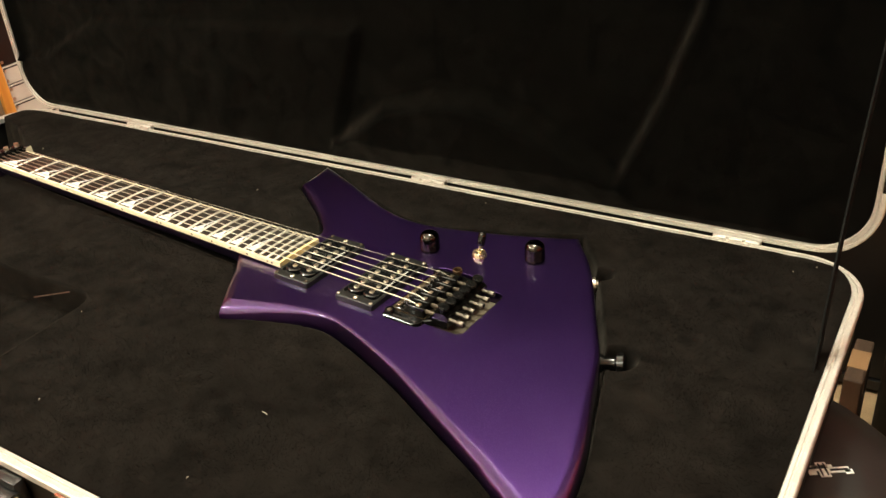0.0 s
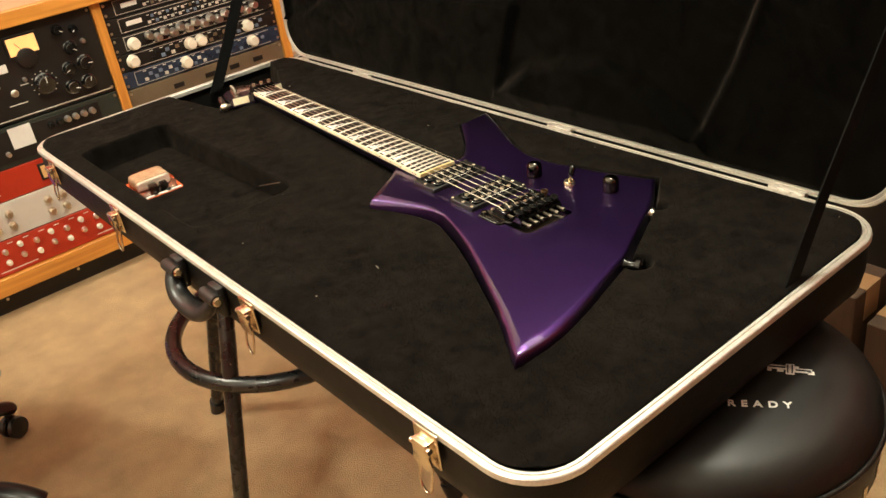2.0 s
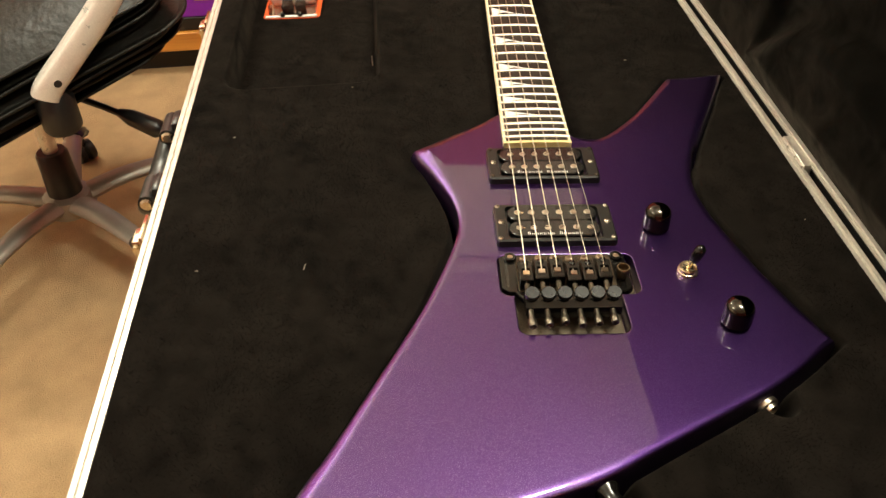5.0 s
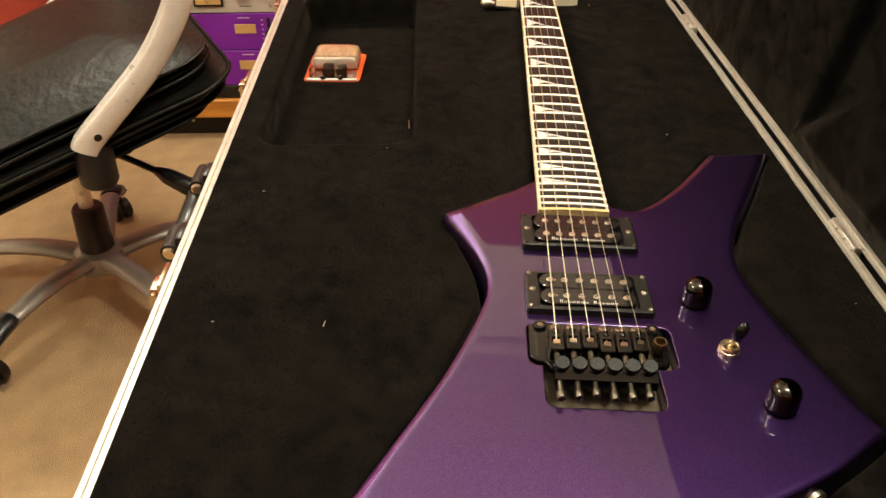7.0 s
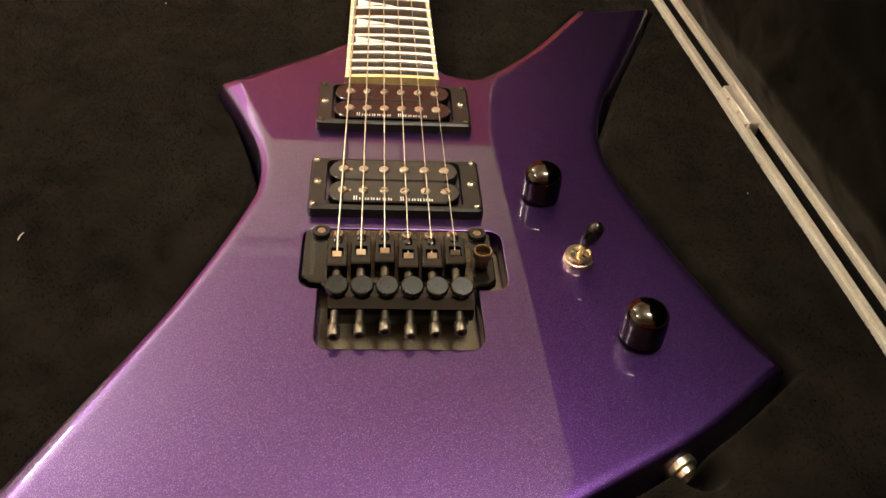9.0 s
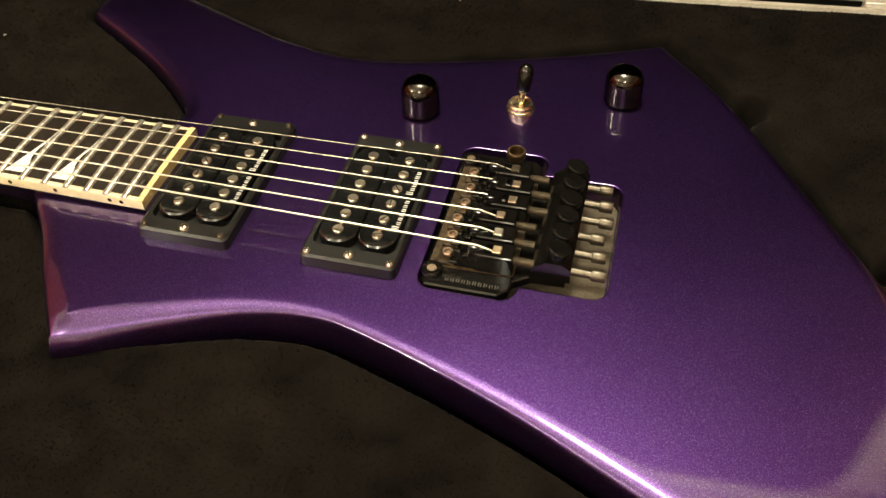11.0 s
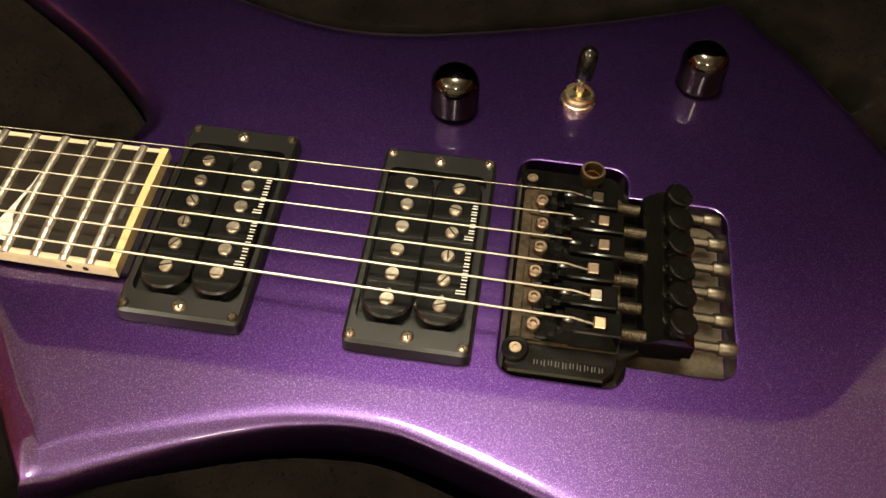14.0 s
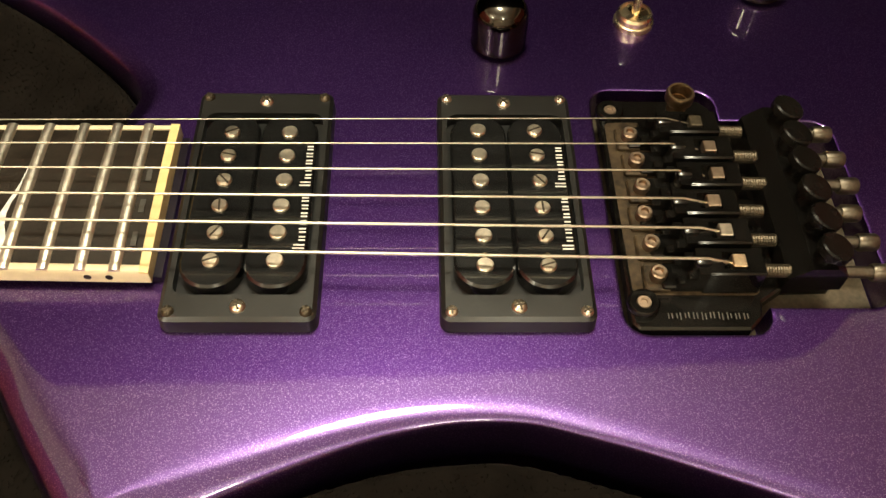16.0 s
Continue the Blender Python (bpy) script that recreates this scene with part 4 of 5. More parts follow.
# the block that carries the fine tuners, with its slanted face
bm = bm_new()
loft(bm, [[(x, y, z) for x, z in ((0.0275, 0.0036), (0.045, 0.0036), (0.045, 0.0105), (0.041, 0.0135), (0.034, 0.0135), (0.0285, 0.0090))] for y in (by - 0.031, by + 0.033)])
part("tuner_block", bm, BLACKMETAL, bridge, smooth=30)
for k in range(6):
    y = -0.0256 + 0.0109 * k
    dx = (0.0001, -0.0015, -0.0028, 0.0005, 0.0002, -0.0022)[k]
    w = 0.0047
    # foot with its bolt, stepped fork, and the high part with the slot for the string block
    bm = box(bm_new(), -0.0075 + dx, 0.0045 + dx, y - w + 0.0004, y + w - 0.0004, 0.0038, 0.0066, 0.0005, 1)
    part("saddle_foot", bm, BLACKMETAL, bridge, smooth=30)
    steps = ((-0.0035, 0.0064), (-0.0035, 0.0085), (-0.0031, 0.0088), (-0.0010, 0.0088), (-0.0010, 0.0109), (-0.0006, 0.0112), (0.0015, 0.0112), (0.0015, 0.0131), (0.0019, 0.0134), (0.0060, 0.0134), (0.0060, 0.0064))
    for sy in (-1, 1):
        bm = bm_new()
        loft(bm, [[(px + dx, y + sy * 0.0033 + py, pz) for px, pz in steps] for py in (-0.0013, 0.0013)])
        part("saddle_arm", bm, BLACKMETAL, bridge, smooth=30)
    bm = box(bm_new(), 0.0005 + dx, 0.0055 + dx, y - 0.0021, y + 0.0021, 0.0064, 0.0146, 0.0012, 2)
    top = rounded(0.0040 + dx, 0.0205 + dx, y - w, y + w, 0.0006, 2)
    slot = rounded(0.0085 + dx, 0.0155 + dx, y - 0.0029, y + 0.0029, 0.0003, 1)
    rings = holed(bm, offset(top, -0.0005), [slot], 0.0136)
    low = skirt(bm, rings[0], [(px, py, 0.0131) for px, py in top])
    skirt(bm, low, [(px, py, 0.0040) for px, py in top])
    well = skirt(bm, rings[1], [(px, py, 0.0112) for px, py in slot])
    bm.faces.new(well)
    part("saddle", bm, BLACKMETAL, bridge, smooth=30)
    part("string_block", box(bm_new(), 0.0112 + dx, 0.0152 + dx, y - 0.0022, y + 0.0022, 0.0110, 0.0141, 0.0003, 1), (BLOCKBRASS, NICKEL, BLOCKDULL, BLOCKDULL, BLOCKDULL, TARNISH)[k], bridge)
    bm = lathe(bm_new(), [(0, 0.0038), (0.0025, 0.0038), (0.0025, 0.0082), (0.0021, 0.0086), (0.0013, 0.0086), (0.0012, 0.0074), (0, 0.0074)], (-0.0082 + dx * 0.3, y, 0), seg=16)
    part("saddle_bolt", bm, BLOCKDULL, bridge, smooth=40)
    part("dusty_clamp", box(bm_new(), -0.0122 + dx * 0.3, -0.0045 + dx * 0.3, y - 0.0044, y + 0.0044, 0.0036, 0.0056, 0.0005, 1), DUSTY, bridge)
    # threaded screw from the saddle to its hex-headed end behind the block
    bm = bm_new()
    prof = []
    for q in range(12):
        prof += [(0.0020, q * 0.0008), (0.00188, q * 0.0008 + 0.0004)]
    lathe(bm, [(0, 0), *prof, (0, 0.0096)], (0.0200 + dx, y, 0.0088), (1, 0, -0.02), 14)
    part("thread", bm, TARNISH, bridge, smooth=20)
    far = (0.0595, 0.0585, 0.0565, 0.0590, 0.0578, 0.0565)[k]
    bm = rod(bm_new(), (0.0445, y, 0.0082), (far - 0.006, y, 0.0078), 0.0018, 14)
    lathe(bm, [(0, 0), (0.0024, 0), (0.0027, 0.0006), (0.0027, 0.0056), (0.0023, 0.0062), (0.0014, 0.0062), (0.0013, 0.0045), (0, 0.0045)], (far - 0.0062, y, 0.0078), (1, 0, -0.02), 14)
    part("lock_screw", bm, WORNSTEEL, bridge, smooth=40)
    bm = lathe(bm_new(), [(0.0026, -0.006), (0.0026, 0.0020), (0.0046, 0.0023), (0.0050, 0.0027), (0.0051, 0.0047), (0.0050, 0.0051), (0.0045, 0.0055), (0.0, 0.0055)], (0.0382, y + 0.0008, 0.0145), (0.26, 0, 1), 28)
    part("fine_tuner", bm, TUNERBLACK, bridge, smooth=32)
for y in (by - 0.0364, by + 0.0395):
    bm = lathe(bm_new(), [(0, 0.0035), (0.0046, 0.0035), (0.0046, 0.0052), (0.0041, 0.0058), (0.0025, 0.0058), (0.0023, 0.004), (0, 0.004)], (-0.0132, y, 0), seg=20)
    stud = part("pivot_stud", bm, BLACKMETAL, bridge, smooth=40)
    part("stud_socket", lathe(bm_new(), [(0.0008, 0.0052), (0.0010, 0.0056), (0.0020, 0.0056), (0.0022, 0.0050)], (-0.0132, y, 0), seg=18), BLOCKDULL, stud, "worn bright socket", smooth=40)
bm = lathe(bm_new(), [(0.0030, 0.004), (0.0030, 0.0095), (0.0043, 0.0095), (0.0047, 0.0102), (0.0047, 0.0128), (0.0043, 0.0136), (0.0036, 0.0136), (0.0033, 0.0126), (0.0033, 0.006), (0.0, 0.006)], (0.0088, by + 0.0398, 0), seg=24)
part("arm_collar", bm, BROWNSTEEL, bridge, "tarnished tremolo arm collar", smooth=40)
bm = bm_new()
rng = random.Random(5)
for k in range(10):
    x = -0.0066 + 0.0024 * k
    for dx in (0.0, 0.0010):
        box(bm, x + dx, x + dx + 0.00035, by - 0.0412 + rng.uniform(0, 0.0006), by - 0.0386 - rng.uniform(0, 0.0005), 0.0035, 0.0036)
part("print", bm, GREYINK, bridge)


def knob(x, y):
    """A domed knob whose side is knurled in small pyramids."""
    bm = bm_new()
    seg = 56
    prof = [(0.0096, 0.0008), (0.0099, 0.0012)] + [(0.0099, 0.0020 + 0.0011 * q) for q in range(10)] + [(0.0098, 0.0134), (0.0094, 0.0150), (0.0084, 0.0170), (0.0068, 0.0184), (0.0045, 0.0194), (0.0, 0.0199)]
    rings = []
    for n, (r, h) in enumerate(prof):
        rough = [0.00024 if 1 < n < 12 and (q + n) % 2 else 0.0 for q in range(seg)]
        rings.append([(x + (r - rough[q]) * math.cos(2 * math.pi * q / seg), y + (r - rough[q]) * math.sin(2 * math.pi * q / seg), h) for q in range(seg)])
    loft(bm, rings)
    part("control_knob", bm, BLACKCHROME, guitar, "glossy black domed knob with knurled side", smooth=24).matrix_local = BODY


knob(-0.0485, 0.0785)
knob(0.0528, 0.1100)
SX, SY = 0.0021, 0.0902
bm = lathe(bm_new(), [(0, 0), (0.0074, 0), (0.0074, 0.0012), (0.0072, 0.0018), (0.0066, 0.0020), (0.0066, 0.0040), (0.0060, 0.0050), (0.0054, 0.0050), (0.0049, 0.0043), (0, 0.0041)], (SX, SY, 0), seg=28)
sw = part("toggle_switch", bm, GOLDNUT, guitar, "toggle switch with brass nut and black tip", smooth=30)
sw.matrix_local = BODY
for a in (40, 220):
    slot = part("nut_slot", box(bm_new(), 0.0014, 0.0044, -0.0008, 0.0008, 0.0040, 0.0046, 0.0002, 1), TARNISH, sw)
    slot.matrix_local = pose(SX, SY, 0, 0, 0, a)
part("lever_shaft", rod(bm_new(), (SX, SY, 0.003), (SX + 0.0007, SY + 0.0022, 0.0115), 0.0016, 14), GOLDNUT, sw, smooth=40)
bm = bm_new()
tube(bm, [(SX + 0.0006, SY + 0.0019, 0.0100), (SX + 0.0007, SY + 0.0023, 0.0115), (SX + 0.0010, SY + 0.0034, 0.0155), (SX + 0.0013, SY + 0.0047, 0.0200), (SX + 0.0015, SY + 0.0055, 0.0228), (SX + 0.0017, SY + 0.0060, 0.0245)], [0.0026, 0.0036, 0.0039, 0.0040, 0.0034, 0.0014], 18)
part("switch_tip", bm, BLACKMETAL, sw, smooth=60)
bm = lathe(bm_new(), [(0, -0.002), (0.0075, -0.002), (0.0078, 0.004), (0.0055, 0.007), (0.0055, 0.015), (0.0092, 0.017), (0.0096, 0.022), (0.007, 0.024), (0.0, 0.0245)], (0.1690, 0.004, -0.0125), (1, 0.35, 0.10), 20)
part("strap_button", bm, BLACKMETAL, guitar, "black strap button", smooth=40).matrix_local = BODY
bm = lathe(bm_new(), [(0, -0.002), (0.0075, -0.002), (0.0075, 0.0015), (0.0052, 0.002), (0.0048, 0.0042), (0.0038, 0.0042), (0.0036, 0.002), (0, 0.002)], (0.1125, 0.1160, -0.0145), (1, 0.55, 0), 16)
part("output_jack", bm, NICKEL, guitar, "nickel output jack", smooth=35).matrix_local = BODY
# ---------------------------------------------------------------- in the case's pocket
packet = thing("parts_packet", pose(-0.586, -0.2215, 0.6503, 0, 1.4, -3), "small clear plastic packet with orange card and metal parts", "packet")
part("card", slab(bm_new(), rounded(-0.040, 0.044, -0.034, 0.034, 0.006, 4), 0.0, 0.0016), ORANGE, packet)
bm = bm_new()
loft(bm, [[(x, y, z) for x, y in rounded(-0.036 + i, 0.038 - i, -0.029 + i, 0.029 - i, 0.009, 5)] for i, z in ((0, 0.0018), (0.0008, 0.012), (0.003, 0.0175), (0.008, 0.020))])
part("blister", bm, CLEAR, packet, "clear domed plastic blister", smooth=50)
part("frosted_insert", box(bm_new(), -0.033, 0.003, -0.026, 0.026, 0.0018, 0.0165, 0.005, 3), FROST, packet, "amber frosted plastic insert", smooth=60)
part("pale_band", box(bm_new(), 0.0032, 0.0110, -0.025, 0.025, 0.0018, 0.0145, 0.003, 2), PAPER, packet, "pale glossy band", smooth=60)
for x, y, l, w in ((0.020, -0.006, 0.014, 0.007), (0.021, 0.010, 0.013, 0.006)):
    part("steel_part", box(bm_new(), x - w, x + w, y - l / 2, y + l / 2, 0.0018, 0.0105, 0.0025, 2), BLACKMETAL, packet, smooth=40)
part("white_strip", box(bm_new(), 0.0395, 0.0435, -0.031, 0.031, 0.0017, 0.0040, 0.0006, 1), PAPER, packet)
for y in (-0.010, 0.011):
    part("black_pin", lathe(bm_new(), [(0, 0.0040), (0.0032, 0.0040), (0.0032, 0.0070), (0.002, 0.0085), (0, 0.0088)], (0.0412, y, 0), seg=12), BLACKMETAL, packet, smooth=50)
tagged(part("string_offcut", tube(bm_new(), curve([(-0.408, -0.1280, 0.662), (-0.385, -0.1274, 0.670), (-0.362, -0.1268, 0.678), (-0.342, -0.1262, 0.685)], 5), 0.0005, 6), STRING), "loose end of thin steel wire leaning in the case pocket", "wire")

# pale specks of lint on the plush
rng = random.Random(11)
bm = bm_new()
spots = [(-0.033, -0.181), (-0.045, 0.197)] + [(rng.uniform(-0.8, 0.3), rng.uniform(-0.28, 0.2)) for k in range(24)]
for k, (x, y) in enumerate(spots):
    v = TURN3.transposed() @ (Vector((x, y, 0.69)) - GUITAR.translation)
    if poly_distance(np.array([v.x]), np.array([v.y]), OUTLINE)[0] < 0.02 or abs(v.y) < 0.07 or (-0.79 < x < -0.30 and y < -0.1):
        continue
    a, l = rng.random() * 3.1, rng.uniform(0.0006, 0.0022) if k else 0.006
    z = FOAMZ + 0.0012
    tube(bm, [(x - l * math.cos(a) / 2, y - l * math.sin(a) / 2, z), (x, y, z + 0.0006), (x + l * math.cos(a) / 2, y + l * math.sin(a) / 2, z)], 0.0003, 5)
tagged(part("lint_specks", bm, DUSTMAT), "pale specks of lint on the black plush", "lint", kind="stuff")

# ---------------------------------------------------------------- bar stool under the case's left part
stool = thing("bar_stool", pose(-0.57, -0.07, 0), "black tubular metal bar stool with a ring footrest under the case", "stool")
part("seat", lathe(bm_new(), [(0, 0.555), (0.145, 0.555), (0.160, 0.565), (0.165, 0.585), (0.155, 0.602), (0.0, 0.6045)], seg=40), VINYL, stool, smooth=50)
for deg in (196, 302, 20, 122):
    a = radians(deg)
    c, s = math.cos(a), math.sin(a)
    bm = tube(bm_new(), [(0.11 * c, 0.11 * s, 0.552), (0.135 * c, 0.135 * s, 0.52), (0.20 * c, 0.20 * s, 0.33), (0.262 * c, 0.262 * s, 0.14), (0.300 * c, 0.300 * s, 0.02)], 0.0135, 12)
    lg = part("leg", bm, BLACKPAINT, stool, smooth=60)
    part("rubber_foot", rod(bm_new(), (0.297 * c, 0.297 * s, 0.03), (0.306 * c, 0.306 * s, 0.0), 0.017, 14, 0.016), PLASTIC, lg, smooth=40)
part("foot_ring", tube(bm_new(), [(0.203 * math.cos(2 * math.pi * k / 48), 0.203 * math.sin(2 * math.pi * k / 48), 0.335) for k in range(48)], 0.0145, 12, closed=True), BLACKPAINT, stool, smooth=60)

# ---------------------------------------------------------------- round padded stool under the case's right part
seatx, seaty = 0.272, -0.012
throne = thing("round_stool", pose(seatx, seaty, 0), "round black vinyl padded stool with white print on top", "stool")
R0 = 0.173
bm = bm_new()
lathe(bm, [(0, 0.515), (R0 - 0.004, 0.515), (R0, 0.522), (R0, 0.566), (R0 - 0.004, 0.584), (R0 - 0.016, 0.596), (R0 - 0.035, 0.602), (R0 - 0.07, 0.6045), (0.0, 0.6045)], seg=64)
cushion = part("cushion", bm, VINYL, throne, smooth=50)
part("piping", tube(bm_new(), [((R0 + 0.001) * math.cos(2 * math.pi * k / 64), (R0 + 0.001) * math.sin(2 * math.pi * k / 64), 0.568) for k in range(64)], 0.003, 8, closed=True), LEATHER, cushion, smooth=60)
bm = bm_new()
rng = random.Random(3)
for k in range(26):
    a = radians(-150 + 11 * k)
    w = rng.uniform(0.006, 0.014)
    p = Vector((R0 * math.cos(a), R0 * math.sin(a), 0))
    tdir = Vector((-math.sin(a), math.cos(a), 0))
    z0 = 0.532 + rng.uniform(-0.004, 0.004)
    n = p.normalized() * 0.0006
    vs = [bm.verts.new(p + n + tdir * sx * w / 2 + Vector((0, 0, z0 + sz * rng.uniform(0.006, 0.012)))) for sx, sz in ((-1, -1), (1, -1), (1, 1), (-1, 1))]
    bm.faces.new(vs)
tagged(part("side_print", bm, GOLDNUT, cushion, "pale printed pattern round the side"), kind="stuff")
for k in range(4):
    a = radians(40 + 90 * k)
    c, s = math.cos(a), math.sin(a)
    part("leg", tube(bm_new(), [(0.10 * c, 0.10 * s, 0.514), (0.13 * c, 0.13 * s, 0.40), (0.20 * c, 0.20 * s, 0.0)], 0.0125, 12), BLACKPAINT, throne, smooth=60)


def lettering(text, size, m, mat, parent, name="lettering"):
    cu = bpy.data.curves.new(name, "FONT")
    cu.body, cu.size, cu.extrude, cu.align_x, cu.space_character, cu.offset = text, size, 0.0003, "CENTER", 1.8, 0.0003
    tmp = bpy.data.objects.new(name, cu)
    scene.collection.objects.link(tmp)
    me = bpy.data.meshes.new_from_object(tmp.evaluated_get(bpy.context.evaluated_depsgraph_get()))
    bpy.data.objects.remove(tmp)
    me.materials.clear()
    me.materials.append(mat)
    ob = new(name, me)
    ob.parent = parent
    ob.matrix_local = m
    return ob


# the word runs along the direction in which the case's end lies
ang = 37.0
lettering("READY", 0.0122, pose(0.3545 - seatx, -0.0345 - seaty, 0.6049, 0, 0, ang), WHITEINK, cushion)
bm = bm_new()
for x0, x1, y0, y1 in ((-0.021, -0.004, 0.000, 0.006), (-0.021, -0.017, -0.004, 0.001), (-0.004, 0.004, -0.007, 0.009), (-0.008, 0.008, 0.002, 0.006), (0.004, 0.020, -0.003, 0.003), (0.016, 0.022, -0.005, 0.000), (-0.012, -0.006, -0.004, 0.001)):
    box(bm, x0, x1, y0, y1, 0, 0.0005)
ob = part("emblem", bm, WHITEINK, cushion)
ob.matrix_local = pose(0.346 - seatx, 0.031 - seaty, 0.6046, 0, 0, ang - 6)
bm = bm_new()
for x0, x1, y0, y1 in ((-0.0195, -0.0045, 0.0018, 0.0036), (-0.0028, -0.0016, -0.0055, 0.0075), (0.0012, 0.0026, -0.0055, 0.0075), (0.005, 0.0188, -0.001, 0.0010)):
    box(bm, x0, x1, y0, y1, 0.0004, 0.0009)
part("emblem_line", bm, VINYL, ob)

# ---------------------------------------------------------------- office chair
chair = thing("office_chair", pose(-1.0, -0.767, 0, 0, 0, 26.8), "office chair with black leather pads, silver arms and a five-star base", "chair")


def pad(bm, w, d, z0, z1, bulge=0.012, seg=8):
    """A cushion: x across, y forwards."""
    rings = []
    for z, i in ((z0, 0.03), (z0 + 0.012, 0.008), ((z0 + z1) / 2, 0.0), (z1 - 0.014, 0.006), (z1 - 0.004, 0.022), (z1 + bulge * 0.3, 0.06), (z1 + bulge, 0.14)):
        rings.append([(x, y, z) for x, y in rounded(-w / 2 + i, w / 2 - i, -d / 2 + i, d / 2 - i, max(0.075 - i * 0.4, 0.02), seg)])
    loft(bm, rings)
    for v in bm.verts:  # soft, uneven leather
        a = math.atan2(v.co.y, v.co.x)
        k = 1 + 0.014 * math.sin(5 * a + 60 * z0) + 0.008 * math.sin(11 * a + 170 * z0)
        v.co = (v.co.x * k, v.co.y * k, v.co.z + 0.004 * math.sin(17 * v.co.x + 90 * z0) + 0.004 * math.sin(14 * v.co.y + 40 * z0))
    return bm


layers = ((0.388, 0.408, 0.48, 0.47), (0.402, 0.424, 0.505, 0.50), (0.418, 0.442, 0.52, 0.522), (0.436, 0.460, 0.528, 0.53), (0.454, 0.482, 0.522, 0.524), (0.476, 0.508, 0.510, 0.512))
for k, (z0, z1, w, d) in enumerate(layers):
    p = part("seat_pad" if k else "seat_base", pad(bm_new(), w, d, z0, z1, 0.030 if k == 5 else 0.005), LEATHER, chair, "layered black leather seat pad" if k else "", smooth=50)
    lean = pose(0, (0.0, 0.008, 0.002, 0.010, 0.004, 0.0)[k], 0, (0.6, -0.8, 1.0, -0.6, 0.8, 0)[k], (0.5, -0.6, 0.4, 0.7, -0.5, 0)[k], 0)
    p.matrix_local = pose(0, -0.02, 0.43, 15) @ pose(0, 0.02, -0.43) @ lean
    for i, z in ((0.001, (z0 + z1) / 2), (0.072, z1 + 0.005), (0.125, z1 + 0.0103))[: 3 if k == 5 else 1]:
        loop = rounded(-w / 2 + i, w / 2 - i, -d / 2 + i, d / 2 - i, max(0.075 - i * 0.4, 0.03), 8)
        part("piping", tube(bm_new(), [(x, y, z) for x, y in loop], 0.0034, 8, closed=True), LEATHER, p, smooth=60)
for s in (-1, 1):
    arm = curve([(s * 0.276, 0.008, 0.452), (s * 0.277, 0.020, 0.470), (s * 0.278, 0.072, 0.518), (s * 0.280, 0.135, 0.580), (s * 0.282, 0.182, 0.652), (s * 0.282, 0.194, 0.700), (s * 0.282, 0.182, 0.735), (s * 0.282, 0.140, 0.750), (s * 0.282, 0.050, 0.753), (s * 0.280, -0.080, 0.748), (s * 0.276, -0.150, 0.720), (s * 0.272, -0.178, 0.660)], 5)
    n = len(arm)
    bm = bm_new()
    rings = []
    for i, p in enumerate(arm):
        dvec = (arm[min(i + 1, n - 1)] - arm[max(i - 1, 0)]).normalized()
        up = Vector((1, 0, 0)).cross(dvec).normalized()
        th = 0.021 if i < 22 else max(0.013, 0.021 - 0.0022 * (i - 22))
        rings.append([p + Vector((1, 0, 0)) * 0.016 * math.cos(a) * (1 + 0.12 * math.sin(2 * a) ** 2) + up * th * math.sin(a) * (1 + 0.12 * math.sin(2 * a) ** 2) for a in [math.pi * q / 8 for q in range(16)]])
    loft(bm, rings)
    armob = part("arm", bm, SATIN, chair, "curved satin silver arm", smooth=45)
    bm = bm_new()
    rings = []
    for y, z, w, h in ((0.229, 0.738, 0.014, 0.006), (0.222, 0.746, 0.025, 0.014), (0.18, 0.762, 0.031, 0.021), (0.12, 0.769, 0.033, 0.022), (0.0, 0.770, 0.033, 0.022), (-0.08, 0.766, 0.032, 0.021), (-0.14, 0.752, 0.028, 0.018), (-0.155, 0.745, 0.016, 0.008)):
        rings.append([(s * 0.282 + w * math.cos(2 * math.pi * q / 14), y, z + h * math.sin(2 * math.pi * q / 14)) for q in range(14)])
    loft(bm, rings)
    part("arm_pad", bm, LEATHER, armob, "black leather arm pad", smooth=60)
    part("arm_bracket", lathe(bm_new(), [(0, 0.385), (0.026, 0.385), (0.030, 0.392), (0.030, 0.440), (0.022, 0.452), (0, 0.452)], (s * 0.262, 0.020, 0), seg=20), PLASTIC, armob, "black bracket under the arm", smooth=40)
    part("arm_screw", rod(bm_new(), (s * 0.288, 0.030, 0.476), (s * 0.2935, 0.030, 0.476), 0.006, 14), PLASTIC, armob, smooth=40)
part("back_pad", (lambda b: ([setattr(v, "co", Vector((v.co.x, -0.265 - (v.co.z - 0.45) * 0.22 - v.co.y * 0.14, 0.72 + v.co.y * 0.9 + (v.co.z - 0.45) * 0.2))) for v in b.verts], b)[1])(pad(bm_new(), 0.48, 0.60, 0.40, 0.47)), LEATHER, chair, smooth=50)
part("mechanism", box(bm_new(), -0.09, 0.09, -0.12, 0.10, 0.335, 0.388, 0.012, 2), PLASTIC, chair, smooth=40)
bm = tube(bm_new(), [(0.07, 0.05, 0.352), (0.14, 0.10, 0.340), (0.205, 0.150, 0.322)], 0.006, 8)
lv = part("lever", bm, PLASTIC, chair, smooth=60)
part("lever_grip", tube(bm_new(), [(0.165, 0.120, 0.334), (0.185, 0.135, 0.328), (0.225, 0.165, 0.316), (0.236, 0.173, 0.312)], [0.008, 0.015, 0.017, 0.006], 12), PLASTIC, lv, smooth=60)
bm = lathe(bm_new(), [(0, 0.18), (0.014, 0.18), (0.014, 0.345), (0, 0.345)], seg=20)
part("gas_strut", bm, SATIN, chair, smooth=40)
